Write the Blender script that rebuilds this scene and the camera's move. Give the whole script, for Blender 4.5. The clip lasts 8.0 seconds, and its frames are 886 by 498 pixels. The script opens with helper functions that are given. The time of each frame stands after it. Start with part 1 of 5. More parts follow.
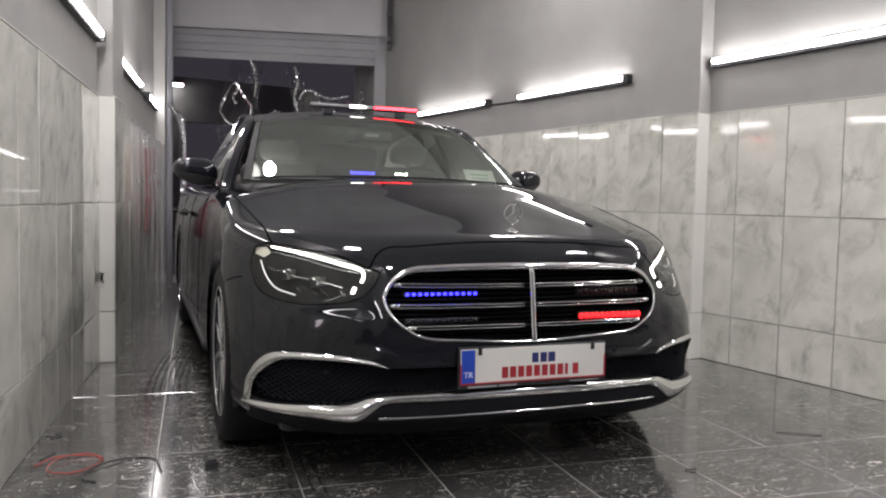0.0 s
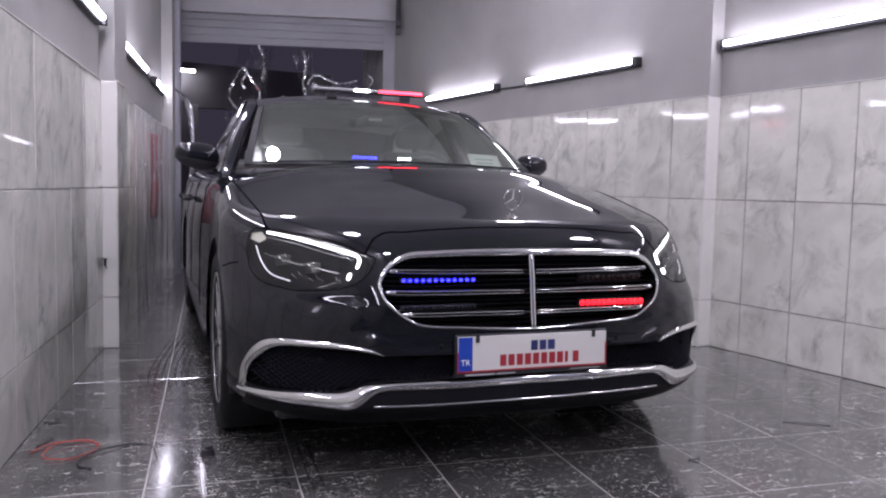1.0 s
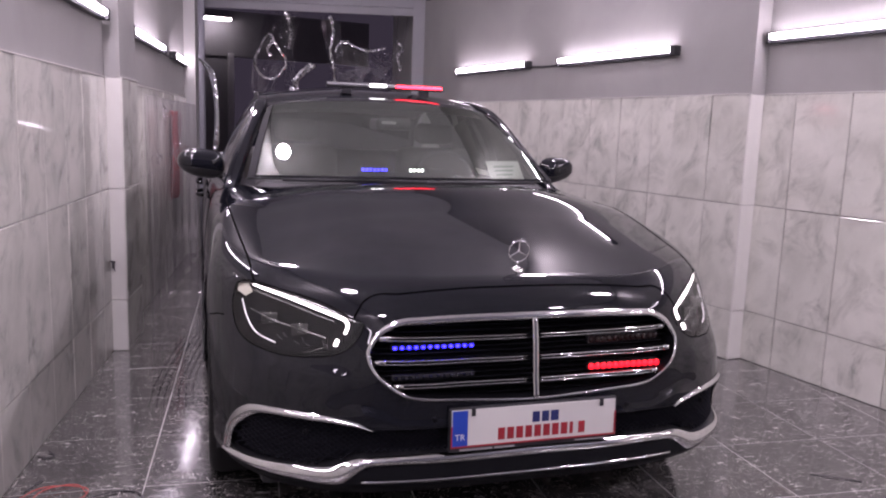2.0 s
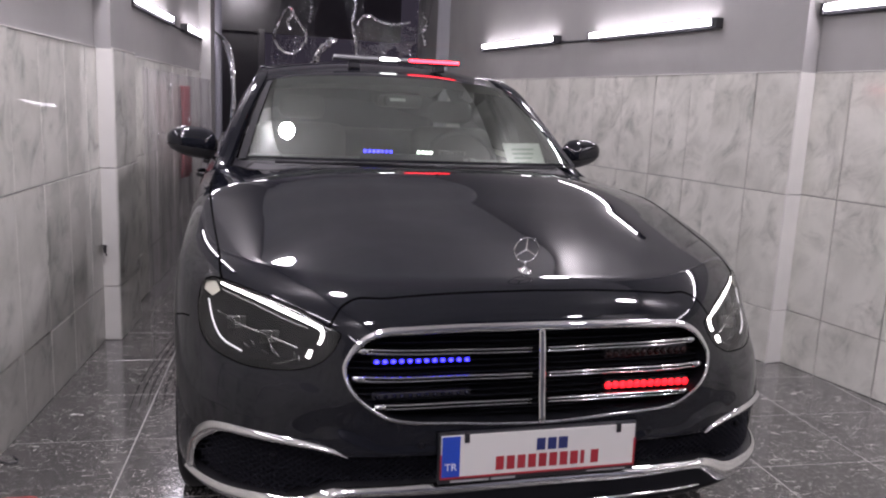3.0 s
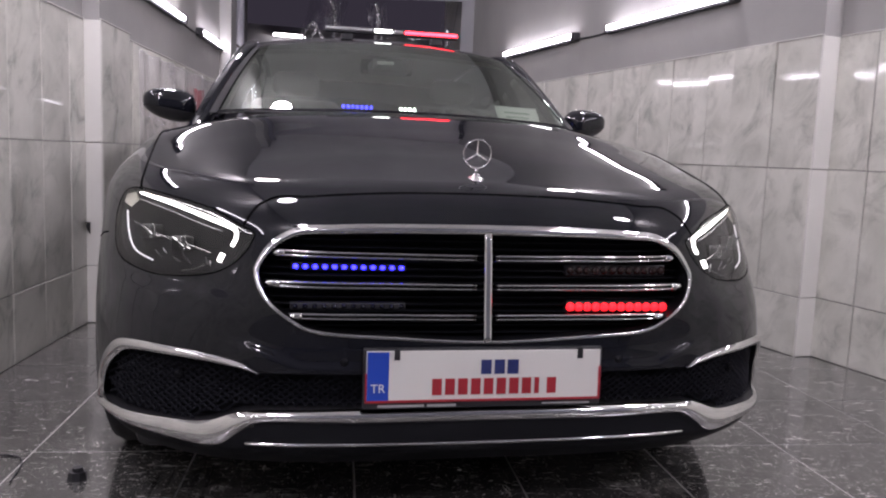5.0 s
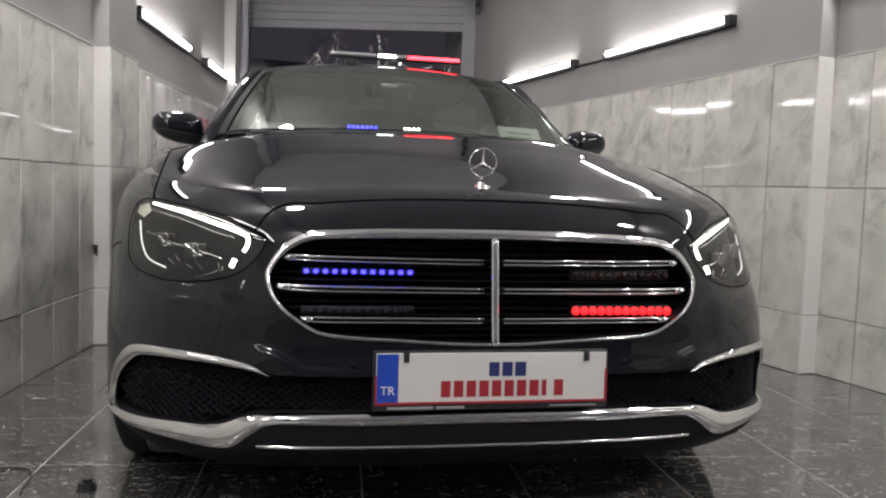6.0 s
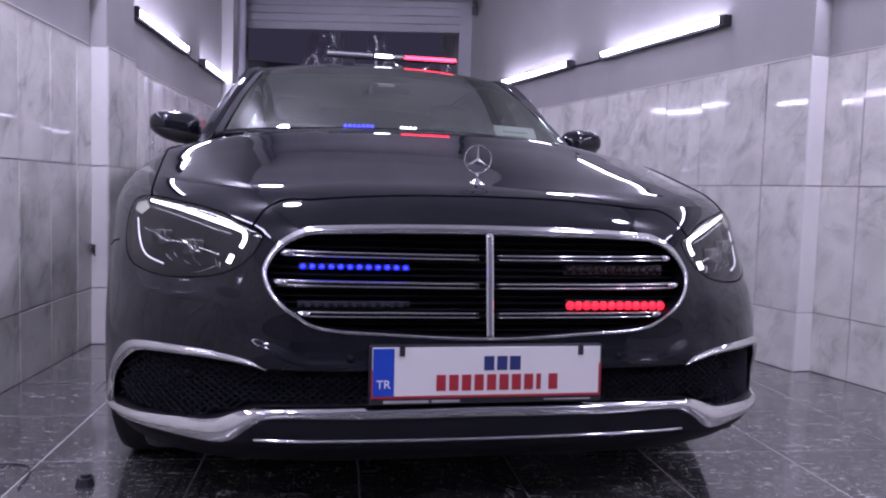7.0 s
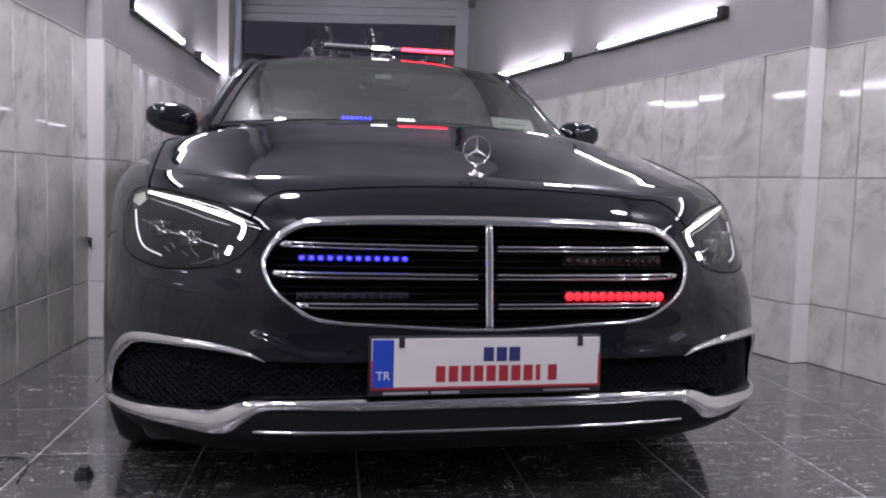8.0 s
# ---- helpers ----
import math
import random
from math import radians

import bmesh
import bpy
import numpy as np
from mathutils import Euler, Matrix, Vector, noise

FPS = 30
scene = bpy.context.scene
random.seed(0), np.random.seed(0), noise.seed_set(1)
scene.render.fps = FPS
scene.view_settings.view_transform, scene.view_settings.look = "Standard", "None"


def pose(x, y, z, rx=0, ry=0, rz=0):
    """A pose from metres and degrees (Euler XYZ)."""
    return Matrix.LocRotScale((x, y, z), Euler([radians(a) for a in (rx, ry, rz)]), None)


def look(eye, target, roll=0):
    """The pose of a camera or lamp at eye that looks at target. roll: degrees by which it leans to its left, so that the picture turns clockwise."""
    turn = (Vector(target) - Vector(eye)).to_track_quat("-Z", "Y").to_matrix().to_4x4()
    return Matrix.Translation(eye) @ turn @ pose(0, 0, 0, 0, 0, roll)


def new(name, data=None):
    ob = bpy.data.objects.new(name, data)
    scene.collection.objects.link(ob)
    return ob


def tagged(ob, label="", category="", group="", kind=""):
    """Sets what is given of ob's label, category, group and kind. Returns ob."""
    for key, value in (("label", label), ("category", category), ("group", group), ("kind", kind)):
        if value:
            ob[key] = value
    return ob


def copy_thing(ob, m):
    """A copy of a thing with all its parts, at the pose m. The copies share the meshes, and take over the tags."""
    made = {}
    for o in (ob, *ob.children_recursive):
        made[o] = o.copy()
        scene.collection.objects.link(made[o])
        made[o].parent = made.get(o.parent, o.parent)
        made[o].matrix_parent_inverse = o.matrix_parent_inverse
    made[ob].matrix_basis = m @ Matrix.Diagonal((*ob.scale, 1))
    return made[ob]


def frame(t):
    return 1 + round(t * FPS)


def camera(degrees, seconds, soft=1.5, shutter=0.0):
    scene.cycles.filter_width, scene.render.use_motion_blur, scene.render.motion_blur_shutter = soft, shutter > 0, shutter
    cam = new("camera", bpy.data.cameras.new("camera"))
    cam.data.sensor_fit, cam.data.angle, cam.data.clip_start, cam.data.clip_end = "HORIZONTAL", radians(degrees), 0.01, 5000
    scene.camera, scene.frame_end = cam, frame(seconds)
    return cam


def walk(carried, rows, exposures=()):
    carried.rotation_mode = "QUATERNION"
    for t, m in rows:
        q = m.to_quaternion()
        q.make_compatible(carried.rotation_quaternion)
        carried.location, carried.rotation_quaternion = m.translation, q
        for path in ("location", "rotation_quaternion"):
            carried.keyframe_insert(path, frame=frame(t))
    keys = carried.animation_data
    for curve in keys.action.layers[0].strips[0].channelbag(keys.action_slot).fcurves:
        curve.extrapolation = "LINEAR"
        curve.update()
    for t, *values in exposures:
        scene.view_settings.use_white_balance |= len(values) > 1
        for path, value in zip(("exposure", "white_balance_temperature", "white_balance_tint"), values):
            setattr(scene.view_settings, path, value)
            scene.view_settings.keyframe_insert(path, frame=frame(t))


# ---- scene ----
cam = camera(59.2, 8.0, 2.1, 0.4)
PATH = [
    (0, (-1.194, -1.842, 0.914), (-0.19, -0.116, 0.796), 1.3),
    (0.5, (-1.185, -1.843, 0.914), (-0.195, -0.11, 0.781), 1.3),
    (1, (-1.125, -1.827, 0.91), (-0.153, -0.086, 0.756), 1.3),
    (1.5, (-0.993, -1.757, 1.075), (-0.073, 0.004, 0.849), 1.6),
    (2, (-0.91, -1.677, 1.246), (-0.034, 0.095, 0.94), 2.0),
    (3.5, (-0.513, -1.346, 1.245), (0.243, 0.47, 0.881), 2.8),
    (4, (-0.369, -1.334, 1.143), (0.344, 0.503, 0.803), 2.8),
    (4.5, (-0.343, -1.343, 0.975), (0.342, 0.514, 0.683), 2.5),
    (6, (-0.375, -1.392, 0.811), (0.305, 0.483, 0.662), 1.9),
    (6.5, (-0.381, -1.403, 0.8), (0.303, 0.471, 0.657), 1.9),
    (7, (-0.375, -1.411, 0.798), (0.31, 0.463, 0.654), 1.8),
    (7.5, (-0.382, -1.41, 0.794), (0.308, 0.461, 0.642), 1.8),
    (8, (-0.38, -1.406, 0.792), (0.314, 0.463, 0.632), 1.7),
]
# the flashing signal lamps wash the whole picture blue or red for a tenth of a second at a time
WASH = {"n": (6500, 10), "b": (5850, 24), "B": (5380, 38), "r": (7000, 32), "m": (6250, 36), "s": (6600, 13), "g": (6200, 22)}
TINTS = ((0.0, "nnrrbbbbrrbbbbnnnnbbmnn"), (3.3, "rrBBBrrrmBBBbrm"), (5.8, "sBnBBsmsBnBsBsbBBBsbBBb"))
tinted = [(round(start + 0.1 * k, 1), *WASH[c]) for start, row in TINTS for k, c in enumerate(row)]
tinted = sorted(tinted + [(t, *WASH["g"]) for t in (2.4, 3.1, 4.9, 5.6)])
walk(cam, [(t, look(eye, target, roll)) for t, eye, target, roll in PATH], [(t, float(np.interp(t, [0, 2.2, 4.5, 8], [0.36, 0.30, 0.27, 0.26])), kelvin, tint) for t, kelvin, tint in tinted])

# ---- world and exposure ----
scene.view_settings.exposure = 0.0
world = bpy.data.worlds.new("night")
scene.world = world
world.use_nodes = True
world.node_tree.nodes["Background"].inputs[0].default_value = (0.027, 0.0235, 0.031, 1)
world.node_tree.nodes["Background"].inputs[1].default_value = 1.0


# ---- materials ----
def material(name, colour=(0.5, 0.5, 0.5), rough=0.5, metal=0.0, coat=0.0, spec=0.5, emit=None, power=0.0, alpha=1.0):
    m = bpy.data.materials.new(name)
    m.use_nodes = True
    b = m.node_tree.nodes["Principled BSDF"]
    b.inputs["Base Color"].default_value = (*colour, 1)
    b.inputs["Roughness"].default_value = rough
    b.inputs["Metallic"].default_value = metal
    b.inputs["Coat Weight"].default_value = coat
    b.inputs["Coat Roughness"].default_value = 0.03
    b.inputs["Specular IOR Level"].default_value = spec
    if emit:
        b.inputs["Emission Color"].default_value = (*emit, 1)
        b.inputs["Emission Strength"].default_value = power
    return m


class Nodes:
    """Short hand for the nodes of one material."""

    def __init__(self, m):
        self.tree = m.node_tree
        self.shader = m.node_tree.nodes["Principled BSDF"]

    def add(self, kind, **inputs):
        n = self.tree.nodes.new(kind)
        for key, value in inputs.items():
            n.inputs[key.replace("_", " ")].default_value = value
        return n

    def link(self, a, b):
        self.tree.links.new(a, b)

    def place(self, scale=(1, 1, 1), shift=None, turn=0.0, inverse=False):
        c = self.add("ShaderNodeTexCoord")
        m = self.add("ShaderNodeMapping")
        m.inputs["Scale"].default_value = scale
        m.inputs["Rotation"].default_value = (0, turn, 0)
        if inverse:
            m.vector_type = "TEXTURE"
        self.link(c.outputs["Object"], m.inputs["Vector"])
        if shift:
            info = self.add("ShaderNodeObjectInfo")
            mul = self.add("ShaderNodeMath")
            mul.operation = "MULTIPLY"
            mul.inputs[1].default_value = shift
            self.link(info.outputs["Random"], mul.inputs[0])
            self.link(mul.outputs[0], m.inputs["Location"])
        return m.outputs["Vector"]

    def noise(self, vector, scale, detail=6.0, rough=0.55, distort=0.0):
        n = self.add("ShaderNodeTexNoise", Scale=scale, Detail=detail, Roughness=rough, Distortion=distort)
        self.link(vector, n.inputs["Vector"])
        return n.outputs["Fac"]

    def ramp(self, fac, stops):
        r = self.add("ShaderNodeValToRGB")
        e = r.color_ramp.elements
        while len(e) < len(stops):
            e.new(0.5)
        for k, (at, c) in zip(e, stops):
            k.position = at
            k.color = (*c, 1) if len(c) == 3 else c
        self.link(fac, r.inputs["Fac"])
        return r.outputs["Color"]

    def mix(self, fac, a, b, mode="MIX"):
        m = self.add("ShaderNodeMix")
        m.data_type, m.blend_type = "RGBA", mode
        for value, socket in ((fac, m.inputs["Factor"]), (a, m.inputs[6]), (b, m.inputs[7])):
            if isinstance(value, (int, float)):
                socket.default_value = value
            elif isinstance(value, tuple):
                socket.default_value = (*value, 1)
            else:
                self.link(value, socket)
        return m.outputs[2]

    def bump(self, height, strength, distance=0.002):
        b = self.add("ShaderNodeBump", Strength=strength, Distance=distance)
        self.link(height, b.inputs["Height"])
        self.link(b.outputs["Normal"], self.shader.inputs["Normal"])


def grey(v):
    return (v, v, v)


def marble_light():
    m = material("pale_marble_tile", rough=0.16)
    n = Nodes(m)
    v = n.place(shift=37.0)
    cloud = n.noise(v, 4.0, 5, 0.55, 0.4)
    base = n.ramp(cloud, [(0.25, (0.53, 0.53, 0.475)), (0.5, (0.66, 0.655, 0.595)), (0.75, (0.75, 0.735, 0.675))])
    slanted = n.place((1.0, 1.0, 1.5), shift=23.0, turn=0.6, inverse=True)
    vein = n.noise(slanted, 6.5, 9, 0.68, 0.9)
    mask = n.ramp(vein, [(0.46, grey(0)), (0.56, grey(0.36)), (0.67, grey(1.0))])
    fleck = n.ramp(n.noise(slanted, 22.0, 8, 0.72, 1.2), [(0.58, grey(0)), (0.70, grey(0.8))])
    patch = n.ramp(n.noise(v, 3.2, 4, 0.6, 0.3), [(0.38, grey(0.1)), (0.56, grey(1))])
    both = n.mix(1.0, mask, patch, "MULTIPLY")
    dark = n.mix(1.0, fleck, both, "MULTIPLY")
    veined = n.mix(both, base, (0.36, 0.365, 0.325))
    n.link(n.mix(dark, veined, (0.16, 0.165, 0.15)), n.shader.inputs["Base Color"])
    n.link(n.ramp(n.noise(v, 14, 4), [(0.3, grey(0.035)), (0.7, grey(0.085))]), n.shader.inputs["Roughness"])
    n.bump(n.noise(v, 5.0, 2), 0.09, 0.004)
    return m


def marble_dark():
    m = material("dark_marble_tile", rough=0.2, coat=0.35, spec=0.9)
    n = Nodes(m)
    v = n.place(shift=41.0)
    cloud = n.noise(v, 4.0, 8, 0.65, 1.0)
    base = n.ramp(cloud, [(0.3, (0.034, 0.034, 0.034)), (0.55, (0.072, 0.070, 0.067)), (0.75, (0.155, 0.15, 0.14))])
    vein = n.ramp(n.noise(n.place((1, 1.6, 1), shift=13.0), 9.0, 10, 0.75, 3.0), [(0.55, grey(0)), (0.63, grey(0.3)), (0.70, grey(0.8))])
    # short pale scratches in two directions, in loose patches
    one = n.ramp(n.noise(n.place((0.55, 2.6, 1), shift=19.0), 33.0, 5, 0.62, 1.6), [(0.612, grey(0)), (0.640, grey(1))])
    two = n.ramp(n.noise(n.place((2.2, 0.7, 1), shift=29.0), 38.0, 5, 0.62, 1.8), [(0.632, grey(0)), (0.660, grey(1))])
    speck = n.ramp(n.noise(v, 85.0, 3, 0.6, 1.5), [(0.655, grey(0)), (0.69, grey(0.9))])
    patch = n.ramp(n.noise(v, 4.5, 4, 0.6), [(0.36, grey(0.2)), (0.52, grey(1))])
    fleck = n.mix(1.0, n.mix(1.0, n.mix(1.0, one, two, "LIGHTEN"), speck, "LIGHTEN"), patch, "MULTIPLY")
    stone = n.mix(vein, base, (0.20, 0.195, 0.185))
    n.link(n.mix(fleck, stone, (0.66, 0.64, 0.60)), n.shader.inputs["Base Color"])
    n.link(n.ramp(n.noise(v, 7, 6, 0.6), [(0.3, grey(0.07)), (0.7, grey(0.19))]), n.shader.inputs["Roughness"])
    n.shader.inputs["Coat Roughness"].default_value = 0.09
    n.bump(n.noise(v, 30.0, 4), 0.06, 0.002)
    return m


def wall_paint(name, colour):
    m = material(name, colour, 0.55)
    n = Nodes(m)
    v = n.place()
    a = n.ramp(n.noise(v, 1.3, 6, 0.6, 0.3), [(0.3, tuple(c * 0.86 for c in colour)), (0.7, tuple(min(1, c * 1.08) for c in colour))])
    n.link(a, n.shader.inputs["Base Color"])
    n.bump(n.noise(v, 60.0, 4), 0.15, 0.003)
    return m


M = dict(
    tile=marble_light(),
    floor_tile=marble_dark(),
    floor_grout=wall_paint("floor_grout", (0.38, 0.37, 0.35)),
    wall=wall_paint("grey_wall_paint", (0.315, 0.31, 0.298)),
    # for the unseen wall behind the camera, dark to keep car reflections low
    dark_wall=wall_paint("dark_wall_paint", (0.11, 0.115, 0.135)),
    trim=wall_paint("pale_trim", (0.60, 0.59, 0.56)),
    ceiling=wall_paint("ceiling_paint", (0.68, 0.68, 0.67)),
    strip=wall_paint("white_edge_tile", (0.68, 0.67, 0.63)),
    # the walls' grey, lightened in place of stronger lamp light on the lintel
    lintel=wall_paint("lightened_grey_paint", (0.40, 0.39, 0.40)),
    shutter=wall_paint("shutter_metal", (0.27, 0.27, 0.285)),
    black=material("black_plastic", (0.02, 0.02, 0.023), 0.42),
    matt=material("matt_black", (0.006, 0.0062, 0.008), 0.6, spec=0.12),
    satin=material("satin_black", (0.02, 0.02, 0.021), 0.3),
    gloss=material("gloss_black", (0.006, 0.006, 0.007), 0.12),
    rubber=material("tyre_rubber", (0.009, 0.009, 0.0095), 0.75, spec=0.25),
    chrome=material("chrome", (0.78, 0.78, 0.78), 0.05, 1.0),
    alloy=material("alloy", (0.55, 0.55, 0.56), 0.22, 1.0),
    paint=material("black_car_paint", (0.0056, 0.0062, 0.0096), 0.5, 0.0, 1.0, 0.0),
    tube=material("lamp_tube", (1, 1, 1), 0.4, emit=(1.0, 0.955, 0.965), power=25.0),
    panel=material("lamp_panel", (1, 1, 1), 0.4, emit=(1.0, 0.955, 0.965), power=185.0),
    far_tube=material("far_lamp_tube", (1, 1, 1), 0.4, emit=(1.0, 0.955, 0.965), power=20.0),
    pipe=material("grey_plastic_pipe", (0.36, 0.36, 0.40), 0.12),
    dark=material("night_asphalt", (0.06, 0.055, 0.062), 0.8),
)


# ---- mesh helpers ----
def mesh_of(name, verts, faces, smooth=True):
    me = bpy.data.meshes.new(name)
    me.from_pydata([tuple(map(float, v)) for v in verts], [], [tuple(map(int, f)) for f in faces])
    me.update()
    if smooth:
        me.polygons.foreach_set("use_smooth", [True] * len(me.polygons))
    return me


def thing(name, mesh, mat, parent=None, label="", category="", group="", kind="", at=None):
    ob = new(name, mesh)
    if mat is not None and not mesh.materials:
        mesh.materials.append(mat)
    if parent is not None:
        ob.parent = parent
    if at is not None:
        ob.matrix_basis = at
    return tagged(ob, label, category, group, kind)


def part(name, bm, mat, parent, label="", smooth=False):
    me = bpy.data.meshes.new(name)
    bm.to_mesh(me)
    bm.free()
    if smooth:
        me.polygons.foreach_set("use_smooth", [True] * len(me.polygons))
    return thing(name, me, mat, parent, label)


def box(lo, hi, bevel=0.0, segments=2):
    bm = bmesh.new()
    bmesh.ops.create_cube(bm, size=1.0)
    lo, hi = Vector(lo), Vector(hi)
    for v in bm.verts:
        v.co = Vector(((v.co[k] + 0.5) * (hi[k] - lo[k]) + lo[k]) for k in range(3))
    if bevel:
        bmesh.ops.bevel(bm, geom=bm.edges[:], offset=bevel, segments=segments, affect="EDGES", profile=0.5)
    return bm


def sweep(points, ring, closed=False, up=(0, 0, 1), scale=None):
    """A bar that follows the points. ring: its section, as (side, up) offsets."""
    P = np.array(points, float)
    n, k = len(P), len(ring)
    T = np.roll(P, -1, 0) - np.roll(P, 1, 0) if closed else np.gradient(P, axis=0)
    T /= np.linalg.norm(T, axis=1)[:, None] + 1e-12
    U = np.array(up, float)
    U = np.broadcast_to(U, P.shape) if U.ndim == 1 else U
    S = np.cross(T, U)
    S /= np.linalg.norm(S, axis=1)[:, None] + 1e-12
    W = np.cross(S, T)
    sc = np.ones(n) if scale is None else np.array(scale)
    verts = [P[i] + sc[i] * (a * S[i] + b * W[i]) for i in range(n) for a, b in ring]
    faces = []
    for i in range(n if closed else n - 1):
        j = (i + 1) % n
        for q in range(k):
            r = (q + 1) % k
            faces.append((i * k + q, i * k + r, j * k + r, j * k + q))
    if not closed:
        faces += [tuple(range(k))[::-1], tuple((n - 1) * k + q for q in range(k))]
    return verts, faces


def oval(a, b, k=10, power=2.0):
    out = []
    for i in range(k):
        t = 2 * math.pi * i / k
        c, s = math.cos(t), math.sin(t)
        out.append((a * math.copysign(abs(c) ** (2 / power), c), b * math.copysign(abs(s) ** (2 / power), s)))
    return out


def smooth_line(points, n=40, closed=False):
    """A Catmull-Rom curve through the points, evenly spaced."""
    P = np.array(points, float)
    if closed:
        P = np.vstack([P[-1], P, P[0], P[1]])
    else:
        P = np.vstack([2 * P[0] - P[1], P, 2 * P[-1] - P[-2]])
    out = []
    for i in range(1, len(P) - 2):
        for t in np.linspace(0, 1, 24, endpoint=False):
            a, b, c, d = P[i - 1 : i + 3]
            out.append(0.5 * ((2 * b) + (c - a) * t + (2 * a - 5 * b + 4 * c - d) * t * t + (3 * b - a - 3 * c + d) * t**3))
    out.append(P[-2])
    out = np.array(out)
    s = np.r_[0, np.cumsum(np.linalg.norm(np.diff(out, axis=0), axis=1))]
    q = np.linspace(0, s[-1], n, endpoint=not closed)
    return np.stack([np.interp(q, s, out[:, k]) for k in range(out.shape[1])], 1)


def inside(x, y, poly):
    """Which of the points lie in the polygon."""
    hit = np.zeros(np.shape(x), bool)
    px, py = poly[:, 0], poly[:, 1]
    for i in range(len(poly)):
        j = i - 1
        cond = (py[i] > y) != (py[j] > y)
        with np.errstate(divide="ignore", invalid="ignore"):
            hit ^= cond & (x < (px[j] - px[i]) * (y - py[i]) / (py[j] - py[i]) + px[i])
    return hit


# ---- the garage: plan ----
RIGHT, RIGHT_FAR, RIGHT_PIER = 2.568, 2.474, 2.468  # faces of the right wall: near part, far part, pilaster
PIER_A, PIER_B = 1.457, 2.03  # where the right pilaster begins and ends
LEFT_A, LEFT_DIR = Vector((-1.20, 0.82)), Vector((0.264, 1.0)).normalized()
PIER_L = 2.75  # where the left pilaster begins
BACK_L, BACK_R = Vector((0.30, 6.62)), Vector((2.50, 5.72))
HIGH = 3.3


def left_at(y, off=0.0):
    """A point on the left wall's face at that y, off metres into the room."""
    k = (y - LEFT_A.y) / LEFT_DIR.y
    p = LEFT_A + k * LEFT_DIR
    return Vector((p.x + off * LEFT_DIR.y, p.y - off * LEFT_DIR.x))


def prism(plan, z0, z1):
    bm = bmesh.new()
    lo = [bm.verts.new((x, y, z0)) for x, y in plan]
    hi = [bm.verts.new((x, y, z1)) for x, y in plan]
    bm.faces.new(lo[::-1])
    bm.faces.new(hi)
    for i in range(len(plan)):
        j = (i + 1) % len(plan)
        bm.faces.new((lo[i], lo[j], hi[j], hi[i]))
    bmesh.ops.recalc_face_normals(bm, faces=bm.faces[:])
    return bm


def structure(name, bm, mat, label):
    ob = part(name, bm, mat, None)
    return tagged(ob, label, name.split("_")[0], kind="structure")


TILE_R, TILE_L = 1.485, 1.445
left_a = left_at(-4.2)
out = Vector((-0.2, 0))
wall_right = structure("wall_right", prism([(RIGHT, -4.2), (RIGHT, PIER_A + 0.01), (RIGHT_FAR, PIER_A + 0.02), (RIGHT_FAR, 6.6), (RIGHT + 0.2, 6.6), (RIGHT + 0.2, -4.2)], 0, HIGH), M["wall"], "grey painted wall above marble tiles")
wall_left = structure("wall_left", prism([left_a, left_at(7.35), left_at(7.35) + out, left_a + out], 0, HIGH), M["wall"], "grey painted wall above marble tiles")
# unseen wall, added to close the room and darken the bumper's reflections
wall_front = structure("wall_front", box((left_a.x - 0.2, -4.4, 0), (RIGHT + 0.2, -4.2, HIGH)), M["dark_wall"], "unseen dark wall added behind the camera")
floor = structure("floor", box((-3, -4.4, -0.2), (3.2, 7.6, -0.0012)), M["floor_grout"], "dark marble tiled garage floor")
ceiling = structure("ceiling", box((-3, -4.4, HIGH), (3.2, 7.6, HIGH + 0.15)), M["ceiling"], "plain grey painted ceiling")
M["ink_frame"] = material("lamp_frame", (0.7, 0.7, 0.7), 0.4)
pilaster_right = structure("pilaster_right", box((RIGHT_PIER, PIER_A, 0), (RIGHT + 0.01, PIER_B, HIGH)), M["wall"], "grey painted pilaster with marble tiles below")
pilaster_left = structure("pilaster_left", prism([left_at(PIER_L, 0.078), left_at(PIER_L + 0.42, 0.078), left_at(PIER_L + 0.42, -0.01), left_at(PIER_L, -0.01)], 0, HIGH), M["wall"], "grey painted pilaster with marble tiles below")


# ---- lamps on the walls ----
def wall_lamp(length, first, last):
    """A linear lamp along y, its back at x = 0, its lit tube towards -x; first, last: how long its end caps are."""
    ob = new("wall_lamp")
    part("rail", box((-0.034, 0, -0.03), (0, length, -0.008), 0.003), M["black"], ob, "black metal rail")
    v, f = sweep([(-0.036, first, 0.008), (-0.036, length - last, 0.008)], oval(0.016, 0.015, 12))
    thing("tube", mesh_of("tube", v, f), M["tube"], ob, "lit white tube")
    # added block, hidden by the tube, keeps its glow off the wall above
    part("body", box((-0.021, first, -0.0075), (0, length - last, 0.030), 0.002), M["ink_frame"], ob, "hidden white block that shades the wall above")
    part("end_cap", box((-0.055, length - last, -0.03), (0, length + 0.006, 0.028), 0.004), M["black"], ob)
    part("end_cap", box((-0.055, -0.006, -0.03), (0, first, 0.028), 0.004), M["black"], ob)
    return tagged(ob, "white linear tube lamp in a black rail on the wall", "lamp", "wall lamps")


lamp = wall_lamp(1.24, 0.04, 0.012)
lamp.matrix_basis = pose(RIGHT_FAR, 2.035, 1.757)
for x, y, z in ((RIGHT_FAR, 3.70, 1.764), (RIGHT, 0.19, 1.782), (RIGHT, -1.47, 1.782), (RIGHT, -3.13, 1.782)):
    copy_thing(lamp, pose(x, y, z))
lamp = wall_lamp(1.24, 0.03, 0.03)
turn = math.degrees(math.atan2(-LEFT_DIR.x, LEFT_DIR.y))
